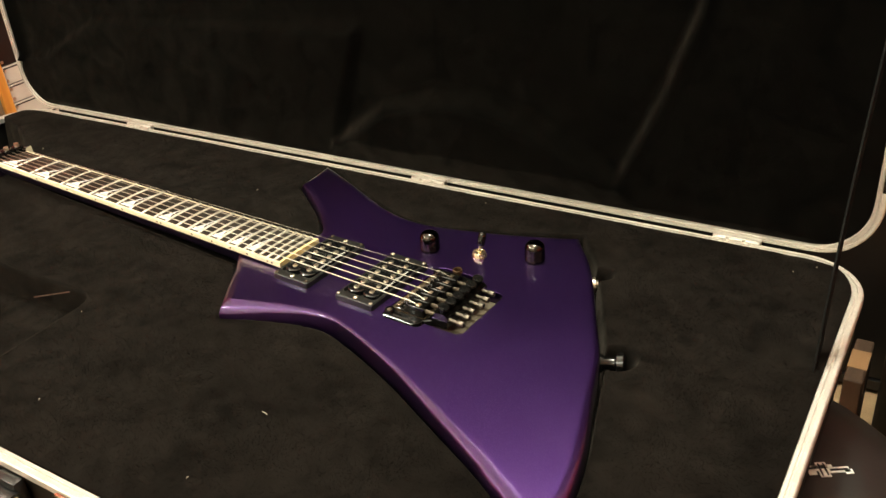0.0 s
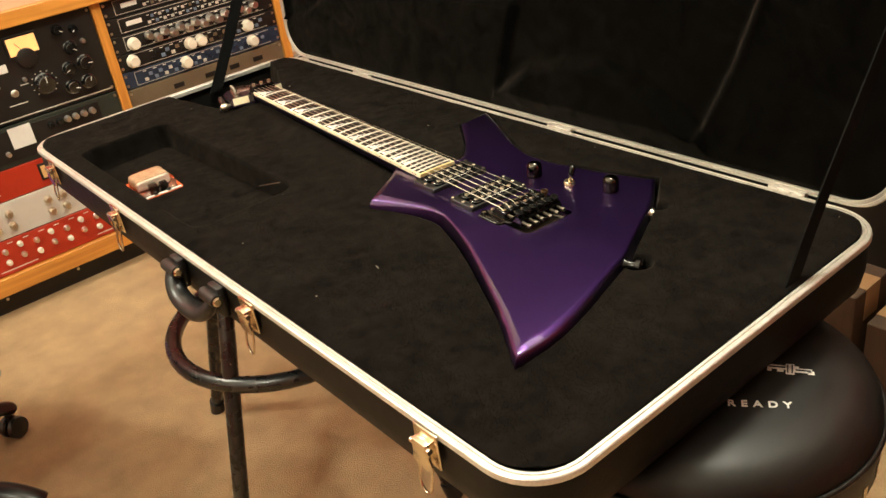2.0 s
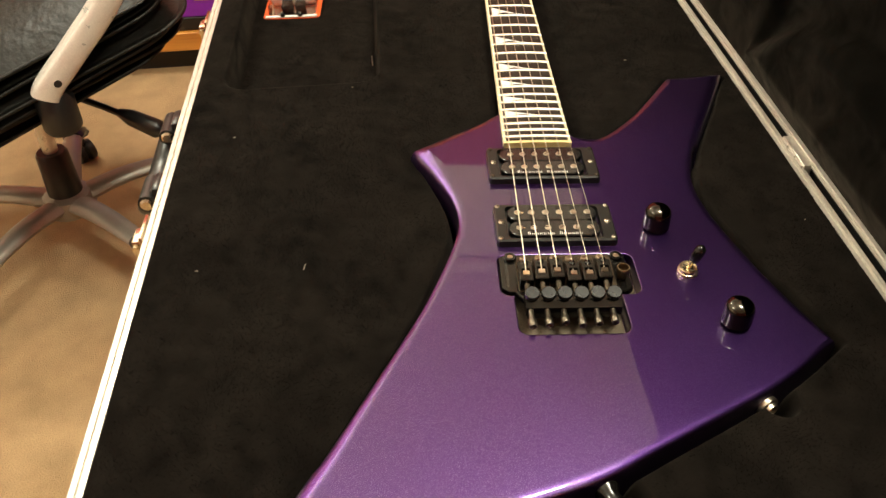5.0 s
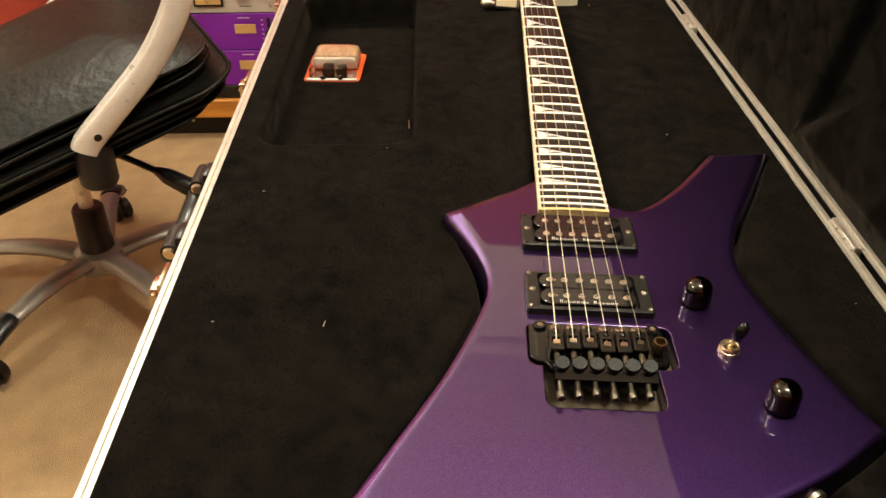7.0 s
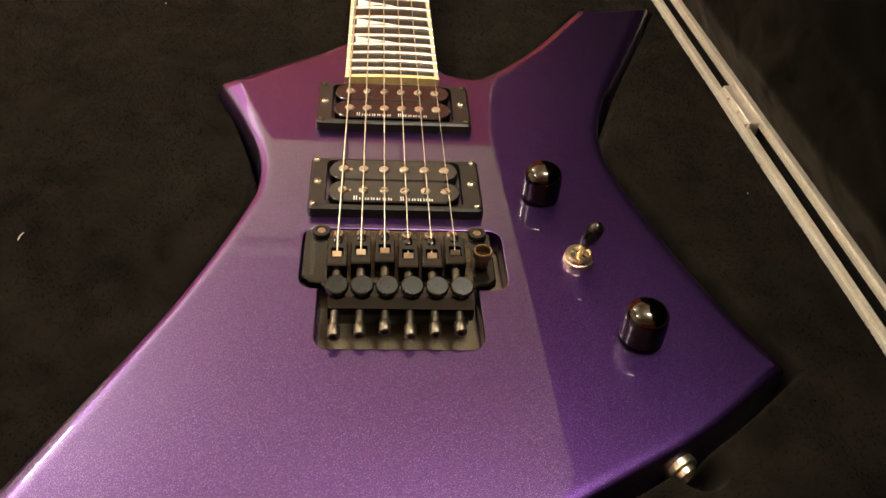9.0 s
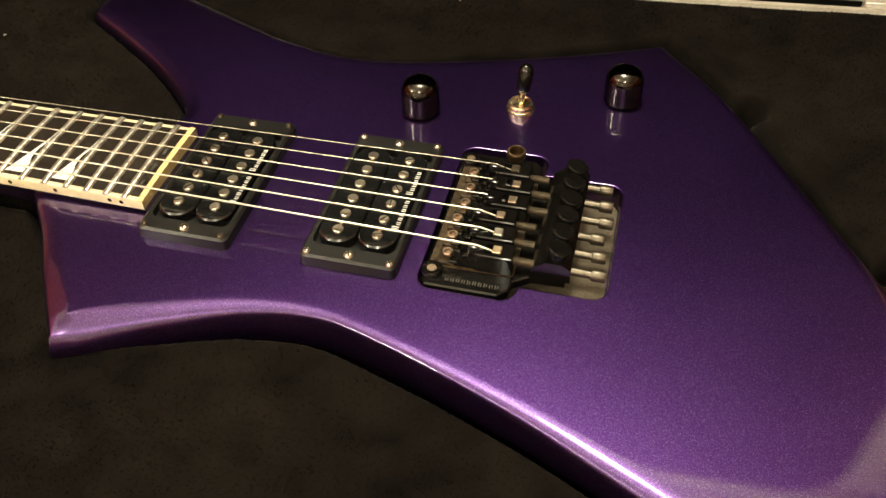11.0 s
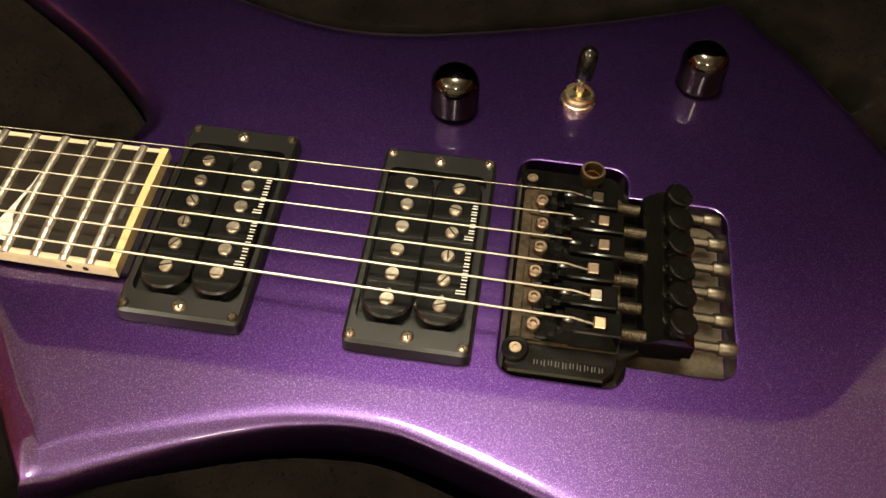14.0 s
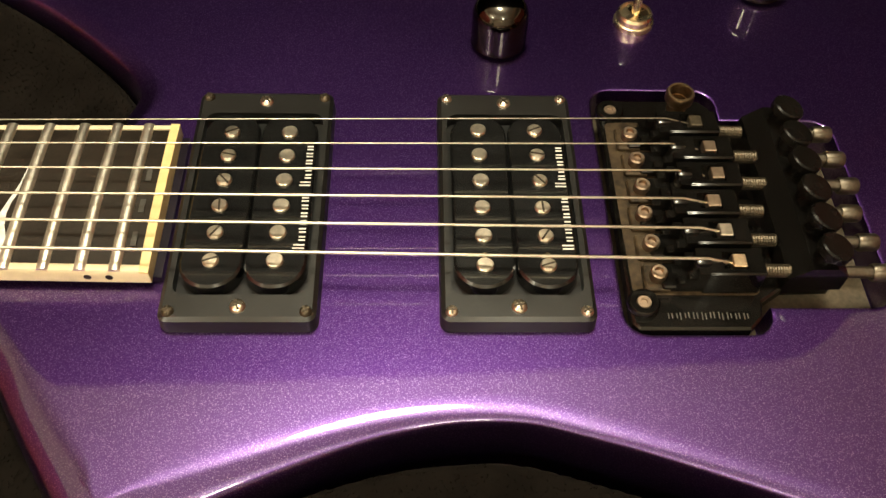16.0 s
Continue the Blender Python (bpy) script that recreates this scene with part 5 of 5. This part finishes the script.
part("strut_cover", lathe(bm_new(), [(0, 0.085), (0.034, 0.085), (0.030, 0.205), (0.026, 0.210), (0, 0.210)], seg=24), PLASTIC, chair, smooth=40)
part("hub", lathe(bm_new(), [(0, 0.075), (0.048, 0.075), (0.052, 0.085), (0.046, 0.112), (0.034, 0.118), (0, 0.118)], seg=28), GREYLEG, chair, smooth=40)
first = math.degrees(math.atan2(-0.55 + 0.767, -0.80 + 1.0)) - 26.8
for k in range(5):
    a = radians(first + 72 * k)
    c, s = math.cos(a), math.sin(a)
    leg = curve([(0.03 * c, 0.03 * s, 0.098), (0.12 * c, 0.12 * s, 0.108), (0.21 * c, 0.21 * s, 0.102), (0.275 * c, 0.275 * s, 0.084)], 5)
    lo = part("base_leg", tube(bm_new(), leg, [0.026 - 0.008 * q / (len(leg) - 1) for q in range(len(leg))], 10, 0.62), GREYLEG, chair, "silver-grey star base leg", smooth=50)
    cap = curve([(0.225 * c, 0.225 * s, 0.103), (0.262 * c, 0.262 * s, 0.094), (0.298 * c, 0.298 * s, 0.076), (0.308 * c, 0.308 * s, 0.066)], 4)
    part("leg_cap", tube(bm_new(), cap, [0.0195, *[0.0225] * (len(cap) - 2), 0.010], 10, 0.66), PLASTIC, lo, smooth=50)
    bm = bm_new()
    sd = radians(first + 72 * k + 62 + 31 * k)
    ex, ey = math.cos(sd), math.sin(sd)
    px, py = 0.297 * c, 0.297 * s
    rod(bm, (px, py, 0.04), (px, py, 0.075), 0.008, 10)
    for w in (-1, 1):
        lathe(bm, [(0.0, 0.0), (0.020, 0.0), (0.0245, 0.004), (0.0250, 0.010), (0.0235, 0.016), (0.0, 0.0185)], (px + w * 0.003 * ex, py + w * 0.003 * ey, 0.0252), (w * ex, w * ey, 0), 22)
    part("castor", bm, PLASTIC, lo, "twin black castor", smooth=40)

# ---------------------------------------------------------------- studio desk with racks of gear
FRONT = -1.70
POSTS = (-0.935, -0.405, 0.119, 0.645, 1.125)


def level(z):
    """A height on the desk from the plan's, which is drawn a little small."""
    return 1.17 - 1.038 * (1.17 - z)


desk = thing("rack_desk", pose(0, 0, 0), "orange oak studio desk with bays of rack gear", "desk")
for y in POSTS:
    part("upright", box(bm_new(), WEST + 0.02, FRONT + 0.012, y - 0.013, y + 0.013, level(0.155), level(0.765), 0.0015, 1), OAK, desk, "orange oak upright")
part("bottom_rail", box(bm_new(), WEST + 0.02, FRONT + 0.016, POSTS[0] - 0.013, POSTS[-1] + 0.013, level(0.108), level(0.1548), 0.0015, 1), OAKLONG, desk, "orange oak bottom rail")
part("plinth", box(bm_new(), WEST + 0.02, FRONT - 0.03, POSTS[0], POSTS[-1], 0.0005, level(0.1078)), DARKBASE, desk)
part("desk_top", box(bm_new(), WEST + 0.01, FRONT + 0.012, POSTS[0] - 0.013, POSTS[-1] + 0.013, level(0.7652), level(0.790)), BEECH, desk, "pale wooden desk top")
part("top_edge", box(bm_new(), FRONT + 0.0122, FRONT + 0.032, POSTS[0] - 0.013, POSTS[-1] + 0.013, level(0.752), level(0.7905), 0.003, 2), OAKLONG, desk, "orange oak front edge")
bm = bm_new()
for k in range(9):
    rod(bm, (FRONT - 0.0305, -0.75 + 0.2 * k, 0.040), (FRONT - 0.027, -0.75 + 0.2 * k, 0.040), 0.004, 10)
part("plinth_screw", bm, NICKEL, desk)


def dial(parent, y, z, r, mat=None, tip=True, deep=0.02, name="knob", seg=18):
    bm = lathe(bm_new(), [(0, 0), (r * 1.15, 0.0), (r * 1.15, deep * 0.15), (r, deep * 0.25), (r * 0.92, deep * 0.92), (r * 0.82, deep), (0, deep)], (0.0, 0, 0), (1, 0, 0), seg)
    ob = part(name, bm, mat or KNOBBLACK, parent, smooth=40)
    ob.location = (0.003, y, z)
    if tip and r > 0.007:
        bm = box(bm_new(), deep, deep + 0.0006, -0.0007, 0.0007, r * 0.2, r * 0.85)
        t = part("pointer", bm, WHITEINK, ob)
        t.rotation_euler.x = math.sin(y * 97 + z * 31) * 2.2
    return ob


def unit(name, bay, z0, z1, mat, label, category="rack unit"):
    """A 19-inch box in a bay; its front plate faces +x, in its own coordinates round the plate's centre."""
    y0, y1, z0, z1 = POSTS[bay] + 0.014, POSTS[bay + 1] - 0.014, level(z0), level(z1)
    t = thing(name, pose(FRONT, (y0 + y1) / 2, (z0 + z1) / 2), label, category, "rack gear")
    h, w = (z1 - z0) / 2 - 0.0008, (y1 - y0) / 2
    part("front_panel", box(bm_new(), -0.003, 0.003, -w, w, -h, h, 0.0012, 1), mat, t)
    part("chassis", box(bm_new(), -0.20, -0.0032, -w + 0.012, w - 0.012, -h + 0.002, h - 0.002), DARKBASE, t)
    for sy in (-1, 1):
        for sz in (-1, 1):
            part("rack_screw", lathe(bm_new(), [(0, 0), (0.0042, 0), (0.0036, 0.002), (0, 0.0024)], (0.003, sy * (w - 0.008), sz * (h - 0.010)), (1, 0, 0), 12), NICKEL, t)
    return t


def panel(parent, name, y0, y1, z0, z1, mat, x0=0.003, x1=0.0045):
    return part(name, box(bm_new(), x0, x1, y0, y1, z0, z1, 0.0004, 1), mat, parent)


def legend(parent, rows, mat=WHITEINK):
    """Unreadable print, as thin bars: (y, z, length)."""
    bm = bm_new()
    for y, z, l in rows:
        box(bm, 0.003, 0.0034, y - l / 2, y + l / 2, z - 0.0011, z + 0.0011)
    tagged(part("legend", bm, mat, parent), kind="stuff")


def meter(parent, y, z, w, h, lit=True):
    b = panel(parent, "meter", y - w / 2 - 0.005, y + w / 2 + 0.005, z - h / 2 - 0.005, z + h / 2 + 0.005, BLACKPANEL, 0.003, 0.010)
    panel(b, "meter_face", y - w / 2, y + w / 2, z - h / 2, z + h / 2, METER if lit else METERDIM, 0.010, 0.0112)
    nd = part("needle", box(bm_new(), 0.0112, 0.0120, -0.0006, 0.0006, 0, h * 0.75), PLASTIC, b)
    nd.location = (0, y, z - h * 0.42)
    nd.rotation_euler.x = 0.6
    return b


# bay of blue, grey and violet units (bay 0)
for k, (z0, z1) in enumerate(((0.607, 0.750), (0.456, 0.605))):
    u = unit("equaliser", 0, z0, z1, BLUEPANEL, "blue-grey rack equaliser with black knobs")
    for r in range(2):
        for c in range(7):
            y = 0.205 - 0.062 * c
            z = (0.040 if r == 0 else -0.033) + (0.012 if c % 2 else -0.004)
            big = 0.0165 if c % 3 else 0.010
            dial(u, y, z, big)
    legend(u, [(0.205 - 0.062 * c, z, 0.020) for c in range(7) for z in (0.012, -0.062, 0.065)])
    panel(u, "groove", -0.235, 0.235, 0.0015, 0.0030, BLUEDARK, 0.003, 0.0034)
    for y, z in ((0.222, 0.05), (0.222, -0.05), (0.150, 0.012), (0.088, -0.052), (0.026, 0.014), (0.180, -0.055), (0.125, 0.060)):
        dial(u, y, z, 0.0042, NICKEL if y > 0.2 else REDPANEL, False, 0.008, "toggle")
    legend(u, [(0.205 - 0.031 * c, -0.010 + 0.004 * (c % 3), 0.010) for c in range(14)])
u = unit("compressor", 0, 0.376, 0.455, WHITEPANEL, "pale grey rack compressor with an amber meter")
meter(u, 0.02, 0.0, 0.062, 0.034, False)
dial(u, 0.170, 0.012, 0.011)
dial(u, 0.172, -0.020, 0.004, CHROME, False, 0.014, "toggle")
dial(u, 0.110, 0.008, 0.011)
dial(u, -0.10, 0.0, 0.014)
legend(u, [(0.2, -0.028, 0.02), (0.11, -0.024, 0.03), (0.2, 0.03, 0.012)], GREYINK)
for k, (z0, z1) in enumerate(((0.283, 0.375), (0.191, 0.282))):
    u = unit("preamplifier", 0, z0, z1, PURPLEPANEL, "violet rack unit with faders and a small lit display")
    panel(u, "display", 0.075, 0.128, -0.004, 0.020, METERDIM, 0.003, 0.005)
    panel(u, "fader_slot", 0.157, 0.166, -0.034, 0.036, PLASTIC, 0.003, 0.0042)
    panel(u, "fader_cap", 0.153, 0.170, -0.006 + 0.014 * k, 0.004 + 0.014 * k, KNOBBLACK, 0.0042, 0.016)
    legend(u, [(0.180, -0.030 + 0.012 * q, 0.008) for q in range(6)] + [(0.145, -0.030 + 0.012 * q, 0.005) for q in range(6)] + [(0.10, 0.036, 0.03), (0.2, 0.036, 0.02)])
unit("blank_panel", 0, 0.156, 0.190, BLACKPANEL, "plain black rack blanking panel", "blank panel")

# bay of valve gear (bay 1)
u = unit("limiter", 1, 0.527, 0.750, BLACKPANEL, "black valve limiter with two lit meters and many knobs")
for s in (-1, 1):
    meter(u, s * 0.062 - 0.005, 0.066, 0.072, 0.044)
    dial(u, s * 0.062 - 0.005, 0.034, 0.026, BLACKPANEL, False, 0.012, "meter_cover")
    dial(u, s * 0.080 - 0.002, -0.042, 0.024, KNOBBLACK, True, 0.026)
    legend(u, [(s * 0.080 - 0.002 + 0.032 * math.sin(radians(q)), -0.042 + 0.032 * math.cos(radians(q)), 0.003) for q in range(-135, 136, 27)])
    dial(u, s * 0.150, 0.078, 0.013)
    dial(u, s * 0.190, 0.070, 0.010)
    dial(u, s * 0.168, 0.026, 0.016)
    dial(u, s * 0.205, 0.034, 0.006, CHROME, False, 0.012, "toggle")
    dial(u, s * 0.192, -0.020, 0.018)
    dial(u, s * 0.148, -0.024, 0.016)
    dial(u, s * 0.186, -0.070, 0.017)
    dial(u, s * 0.142, -0.072, 0.017)
    dial(u, s * 0.034, -0.018, 0.005, CHROME, False, 0.010, "toggle")
panel(u, "label_tape", -0.052, 0.004, 0.010, 0.031, PAPER, 0.003, 0.0042)
legend(u, [(-0.024, 0.020, 0.03)], GREYINK)
dial(u, 0.0, -0.045, 0.0085, CHROME, False, 0.010, "key_switch")
legend(u, [(0.0, -0.074, 0.045), (0.03, -0.03, 0.02), (-0.04, -0.02, 0.02)])
panel(u, "bottom_trim", -0.24, 0.24, -0.1085, -0.1055, ALU, 0.003, 0.0045)
u = unit("converter", 1, 0.423, 0.524, GREENPANEL, "dark green-black rack unit with chrome switches")
panel(u, "label_tape", -0.052, 0.006, -0.010, 0.046, PAPER, 0.006, 0.0072)
panel(u, "inset", -0.185, 0.19, -0.040, 0.042, BLACKPANEL, 0.003, 0.006)
panel(u, "lamp", -0.135, -0.110, 0.018, 0.026, REDPANEL, 0.006, 0.0075)
for y in (-0.150, -0.122, -0.07, 0.055, 0.078, 0.100, 0.122, 0.145, 0.168):
    dial(u, y, 0.024 if y > 0 else -0.016, 0.006 if y < 0 else 0.008, CHROME if y < 0 or y > 0.09 else KNOBBLACK, False, 0.018, "toggle")
legend(u, [(-0.15, 0.01, 0.012), (-0.12, 0.01, 0.012), (0.1, 0.03, 0.06)])
u = unit("compressor", 1, 0.345, 0.422, REDPANEL, "red rack compressor with an amber meter and chrome switches")
meter(u, 0.02, 0.004, 0.06, 0.034, False)
for y in (-0.17, -0.13, 0.10, 0.14):
    dial(u, y, 0.008, 0.007, CHROME, False, 0.018, "switch")
legend(u, [(-0.15, -0.02, 0.05), (0.12, -0.02, 0.05)])
u = unit("preamplifier", 1, 0.250, 0.344, WHITEPANEL, "pale grey rack unit with metal knobs and a black slot")
for y in (-0.165, -0.125, -0.02, 0.02):
    dial(u, y, 0.016, 0.009, NICKEL, False, 0.016)
    dial(u, y, -0.018, 0.009, NICKEL, False, 0.016)
panel(u, "slot", 0.060, 0.068, -0.028, 0.032, PLASTIC)
meter(u, 0.125, 0.006, 0.05, 0.030, False)
u = unit("preamplifier", 1, 0.156, 0.249, REDPANEL, "red rack unit with small pale knobs and printed labels")
for c in range(7):
    for r in range(2):
        dial(u, -0.17 + 0.042 * c, 0.018 - 0.032 * r + 0.008 * (c % 2), 0.007, KNOBWHITE if (c + r) % 2 else CHROME, False, 0.012)
dial(u, 0.17, 0.0, 0.013, CHROME, False, 0.012)
legend(u, [(-0.15 + 0.042 * c, 0.038, 0.015) for c in range(6)] + [(-0.15, -0.036, 0.1), (0.1, -0.036, 0.06)])

# bay of channel strips (bay 2)
rng = random.Random(21)
for k in range(5):
    z1 = 0.7480 - 0.0470 * k
    z0 = z1 - 0.0462
    mat = BLUEDARK if k == 4 else BLACKPANEL
    u = unit("channel_strip", 2, z0, z1, mat, "navy rack channel strip with ivory knobs" if k == 4 else "black rack channel strip with ivory and chrome knobs")
    bm = bm_new()
    for y0, y1 in ((-0.215, 0.215),):
        box(bm, 0.003, 0.0036, y0, y1, 0.0175, 0.0188)
        box(bm, 0.003, 0.0036, y0, y1, -0.0188, -0.0175)
        box(bm, 0.003, 0.0036, y0, y0 + 0.0015, -0.0175, 0.0175)
    part("panel_line", bm, WHITEPANEL, u)
    bits = []
    if k < 2:
        panel(u, "label_tape", -0.195, -0.150, -0.004, 0.008, PAPER)
        for c in range(22):
            y = -0.135 + 0.0115 * c
            up = 0.002 if c % 2 else -0.013
            panel(u, "button", y, y + 0.008, up, up + 0.0075, (WHITEPANEL, BLUEPANEL, GREYPANEL, WHITEPANEL)[int(rng.random() * 4)], 0.003, 0.007)
            bits.append((y + 0.004, -up - 0.004, 0.007))
        for y in (0.135, 0.170, 0.203):
            dial(u, y, 0.0, 0.0135, KNOBWHITE, False, 0.018)
    elif k == 2:
        for c in range(15):
            y = -0.145 + 0.0235 * c
            dial(u, y, 0.005 * (-1) ** c, 0.0108, CHROME, False, 0.020)
            bits += [(y, 0.0155, 0.009), (y + 0.010, -0.0155, 0.006)]
        dial(u, -0.192, -0.004, 0.0155, KNOBWHITE, False, 0.020)
    elif k == 3:
        for c in range(24):
            y = -0.155 + 0.0150 * c
            up = -0.012 + 0.012 * (c % 2)
            panel(u, "button", y, y + 0.0105, up, up + 0.009, (WHITEPANEL, GREYPANEL, BLUEPANEL, BLACKPANEL)[int(rng.random() * 4)], 0.003, 0.008)
            bits.append((y + 0.005, -up + 0.001, 0.010))
        for y in (-0.208, -0.035, -0.003, 0.15):
            dial(u, y, 0.0, 0.0155, KNOBWHITE, False, 0.020)
    else:
        for c in range(26):
            y = -0.19 + 0.0150 * c
            up = -0.013 + 0.012 * (c % 2)
            panel(u, "button", y, y + 0.0095, up, up + 0.0085, (WHITEPANEL, BLUEPANEL, BLUEPANEL, BLUEDARK)[int(rng.random() * 4)], 0.003, 0.008)
            bits.append((y + 0.005, -up + 0.001, 0.009))
        for y in (-0.062, 0.155):
            dial(u, y, 0.002, 0.0155, KNOBWHITE, False, 0.020)
    legend(u, bits)
u = unit("patch_panel", 2, 0.420, 0.5125, GREYPANEL, "bronze-grey rack panel with slots")
for y in (-0.10, 0.0, 0.08, 0.16):
    panel(u, "slot", y - 0.016, y + 0.016, 0.012, 0.026, BLACKPANEL, 0.003, 0.0045)
unit("blank_panel", 2, 0.156, 0.419, BLACKPANEL, "plain black rack blanking panel", "blank panel")
unit("blank_panel", 3, 0.546, 0.750, BLACKPANEL, "plain black rack blanking panel", "blank panel")
for k in range(4):
    u = unit("patch_panel", 3, 0.500 - 0.046 * k, 0.545 - 0.046 * k, WHITEPANEL, "white rack panel with a dark slot along its top", "rack unit")
    panel(u, "slot", -0.22, 0.22, 0.016, 0.0195, BLACKPANEL, 0.003, 0.0038)
unit("blank_panel", 3, 0.156, 0.361, BLACKPANEL, "plain black rack blanking panel", "blank panel")

# ---------------------------------------------------------------- boxes beyond the case's right end
def carton(x, y, z, w, d, h, rz, label):
    t = thing("cardboard_box", pose(x, y, z, 0, 0, rz), label, "box", "cartons")
    part("carton", box(bm_new(), -w / 2, w / 2, -d / 2, d / 2, 0, h, 0.003, 2), CARDBOARD, t)
    part("tape", box(bm_new(), -w / 2 - 0.0006, w / 2 + 0.0006, -0.025, 0.025, h * 0.75, h + 0.0006), material("brown_tape", (0.30, 0.17, 0.08), 0.3, 0, 0.1, 20, 300, 0.02), t)
    return t


carton(0.025, 0.725, 0.0, 0.172, 0.12, 0.262, 0, "tall narrow brown cardboard box standing on the carpet")
carton(0.203, 0.740, 0.0, 0.152, 0.12, 0.210, 0, "narrow brown cardboard box standing on the carpet")
carton(0.312, 0.735, 0.0, 0.028, 0.12, 0.212, 0, "thin flat brown cardboard box standing on edge")

# black loudspeaker cabinet beside the boxes
amp = thing("speaker_cabinet", pose(0.655, 0.775, 0), "black vinyl-covered loudspeaker cabinet standing on the carpet", "speaker cabinet")
part("cabinet_body", box(bm_new(), -0.305, 0.305, -0.125, 0.145, 0.015, 0.500, 0.008, 3), SHELL, amp, smooth=40)
part("grille", box(bm_new(), -0.280, 0.280, -0.133, -0.124, 0.045, 0.470, 0.003, 2), WEBBING, amp, "black grille cloth")
for x in (-0.27, 0.27):
    for y in (-0.10, 0.12):
        part("rubber_foot", rod(bm_new(), (x, y, 0.0), (x, y, 0.016), 0.018, 16), PLASTIC, amp, smooth=40)

# black equipment cabinet against the wall
cab = thing("equipment_cabinet", pose(0.40, 1.03, 0), "black equipment cabinet with silver-fronted units against the wall", "cabinet")
for x in (-0.57, 0.57):
    part("side_panel", box(bm_new(), x - 0.01, x + 0.01, -0.10, 0.10, 0.0, 1.02, 0.002, 1), BLACKPANEL, cab)
for z in (0.02, 0.50, 1.01):
    part("shelf", box(bm_new(), -0.56, 0.56, -0.098, 0.10, z - 0.01, z + 0.01), BLACKPANEL, cab)
part("back_panel", box(bm_new(), -0.56, 0.56, 0.085, 0.095, 0.031, 0.999), DARKBASE, cab)
for z0, z1, mat in ((0.512, 0.560, GREYPANEL), (0.580, 0.690, ALU), (0.700, 0.990, BLACKPANEL), (0.032, 0.480, BLACKPANEL)):
    fp = part("unit_front", box(bm_new(), -0.555, 0.555, -0.092, -0.04, z0, z1, 0.002, 1), mat, cab)
    for x in (-0.52, 0.52):
        part("handle", tube(bm_new(), [(x, -0.091, z0 + 0.012), (x, -0.106, z0 + 0.014), (x, -0.106, z1 - 0.014), (x, -0.091, z1 - 0.012)], 0.004, 8), CHROME, fp, smooth=60)
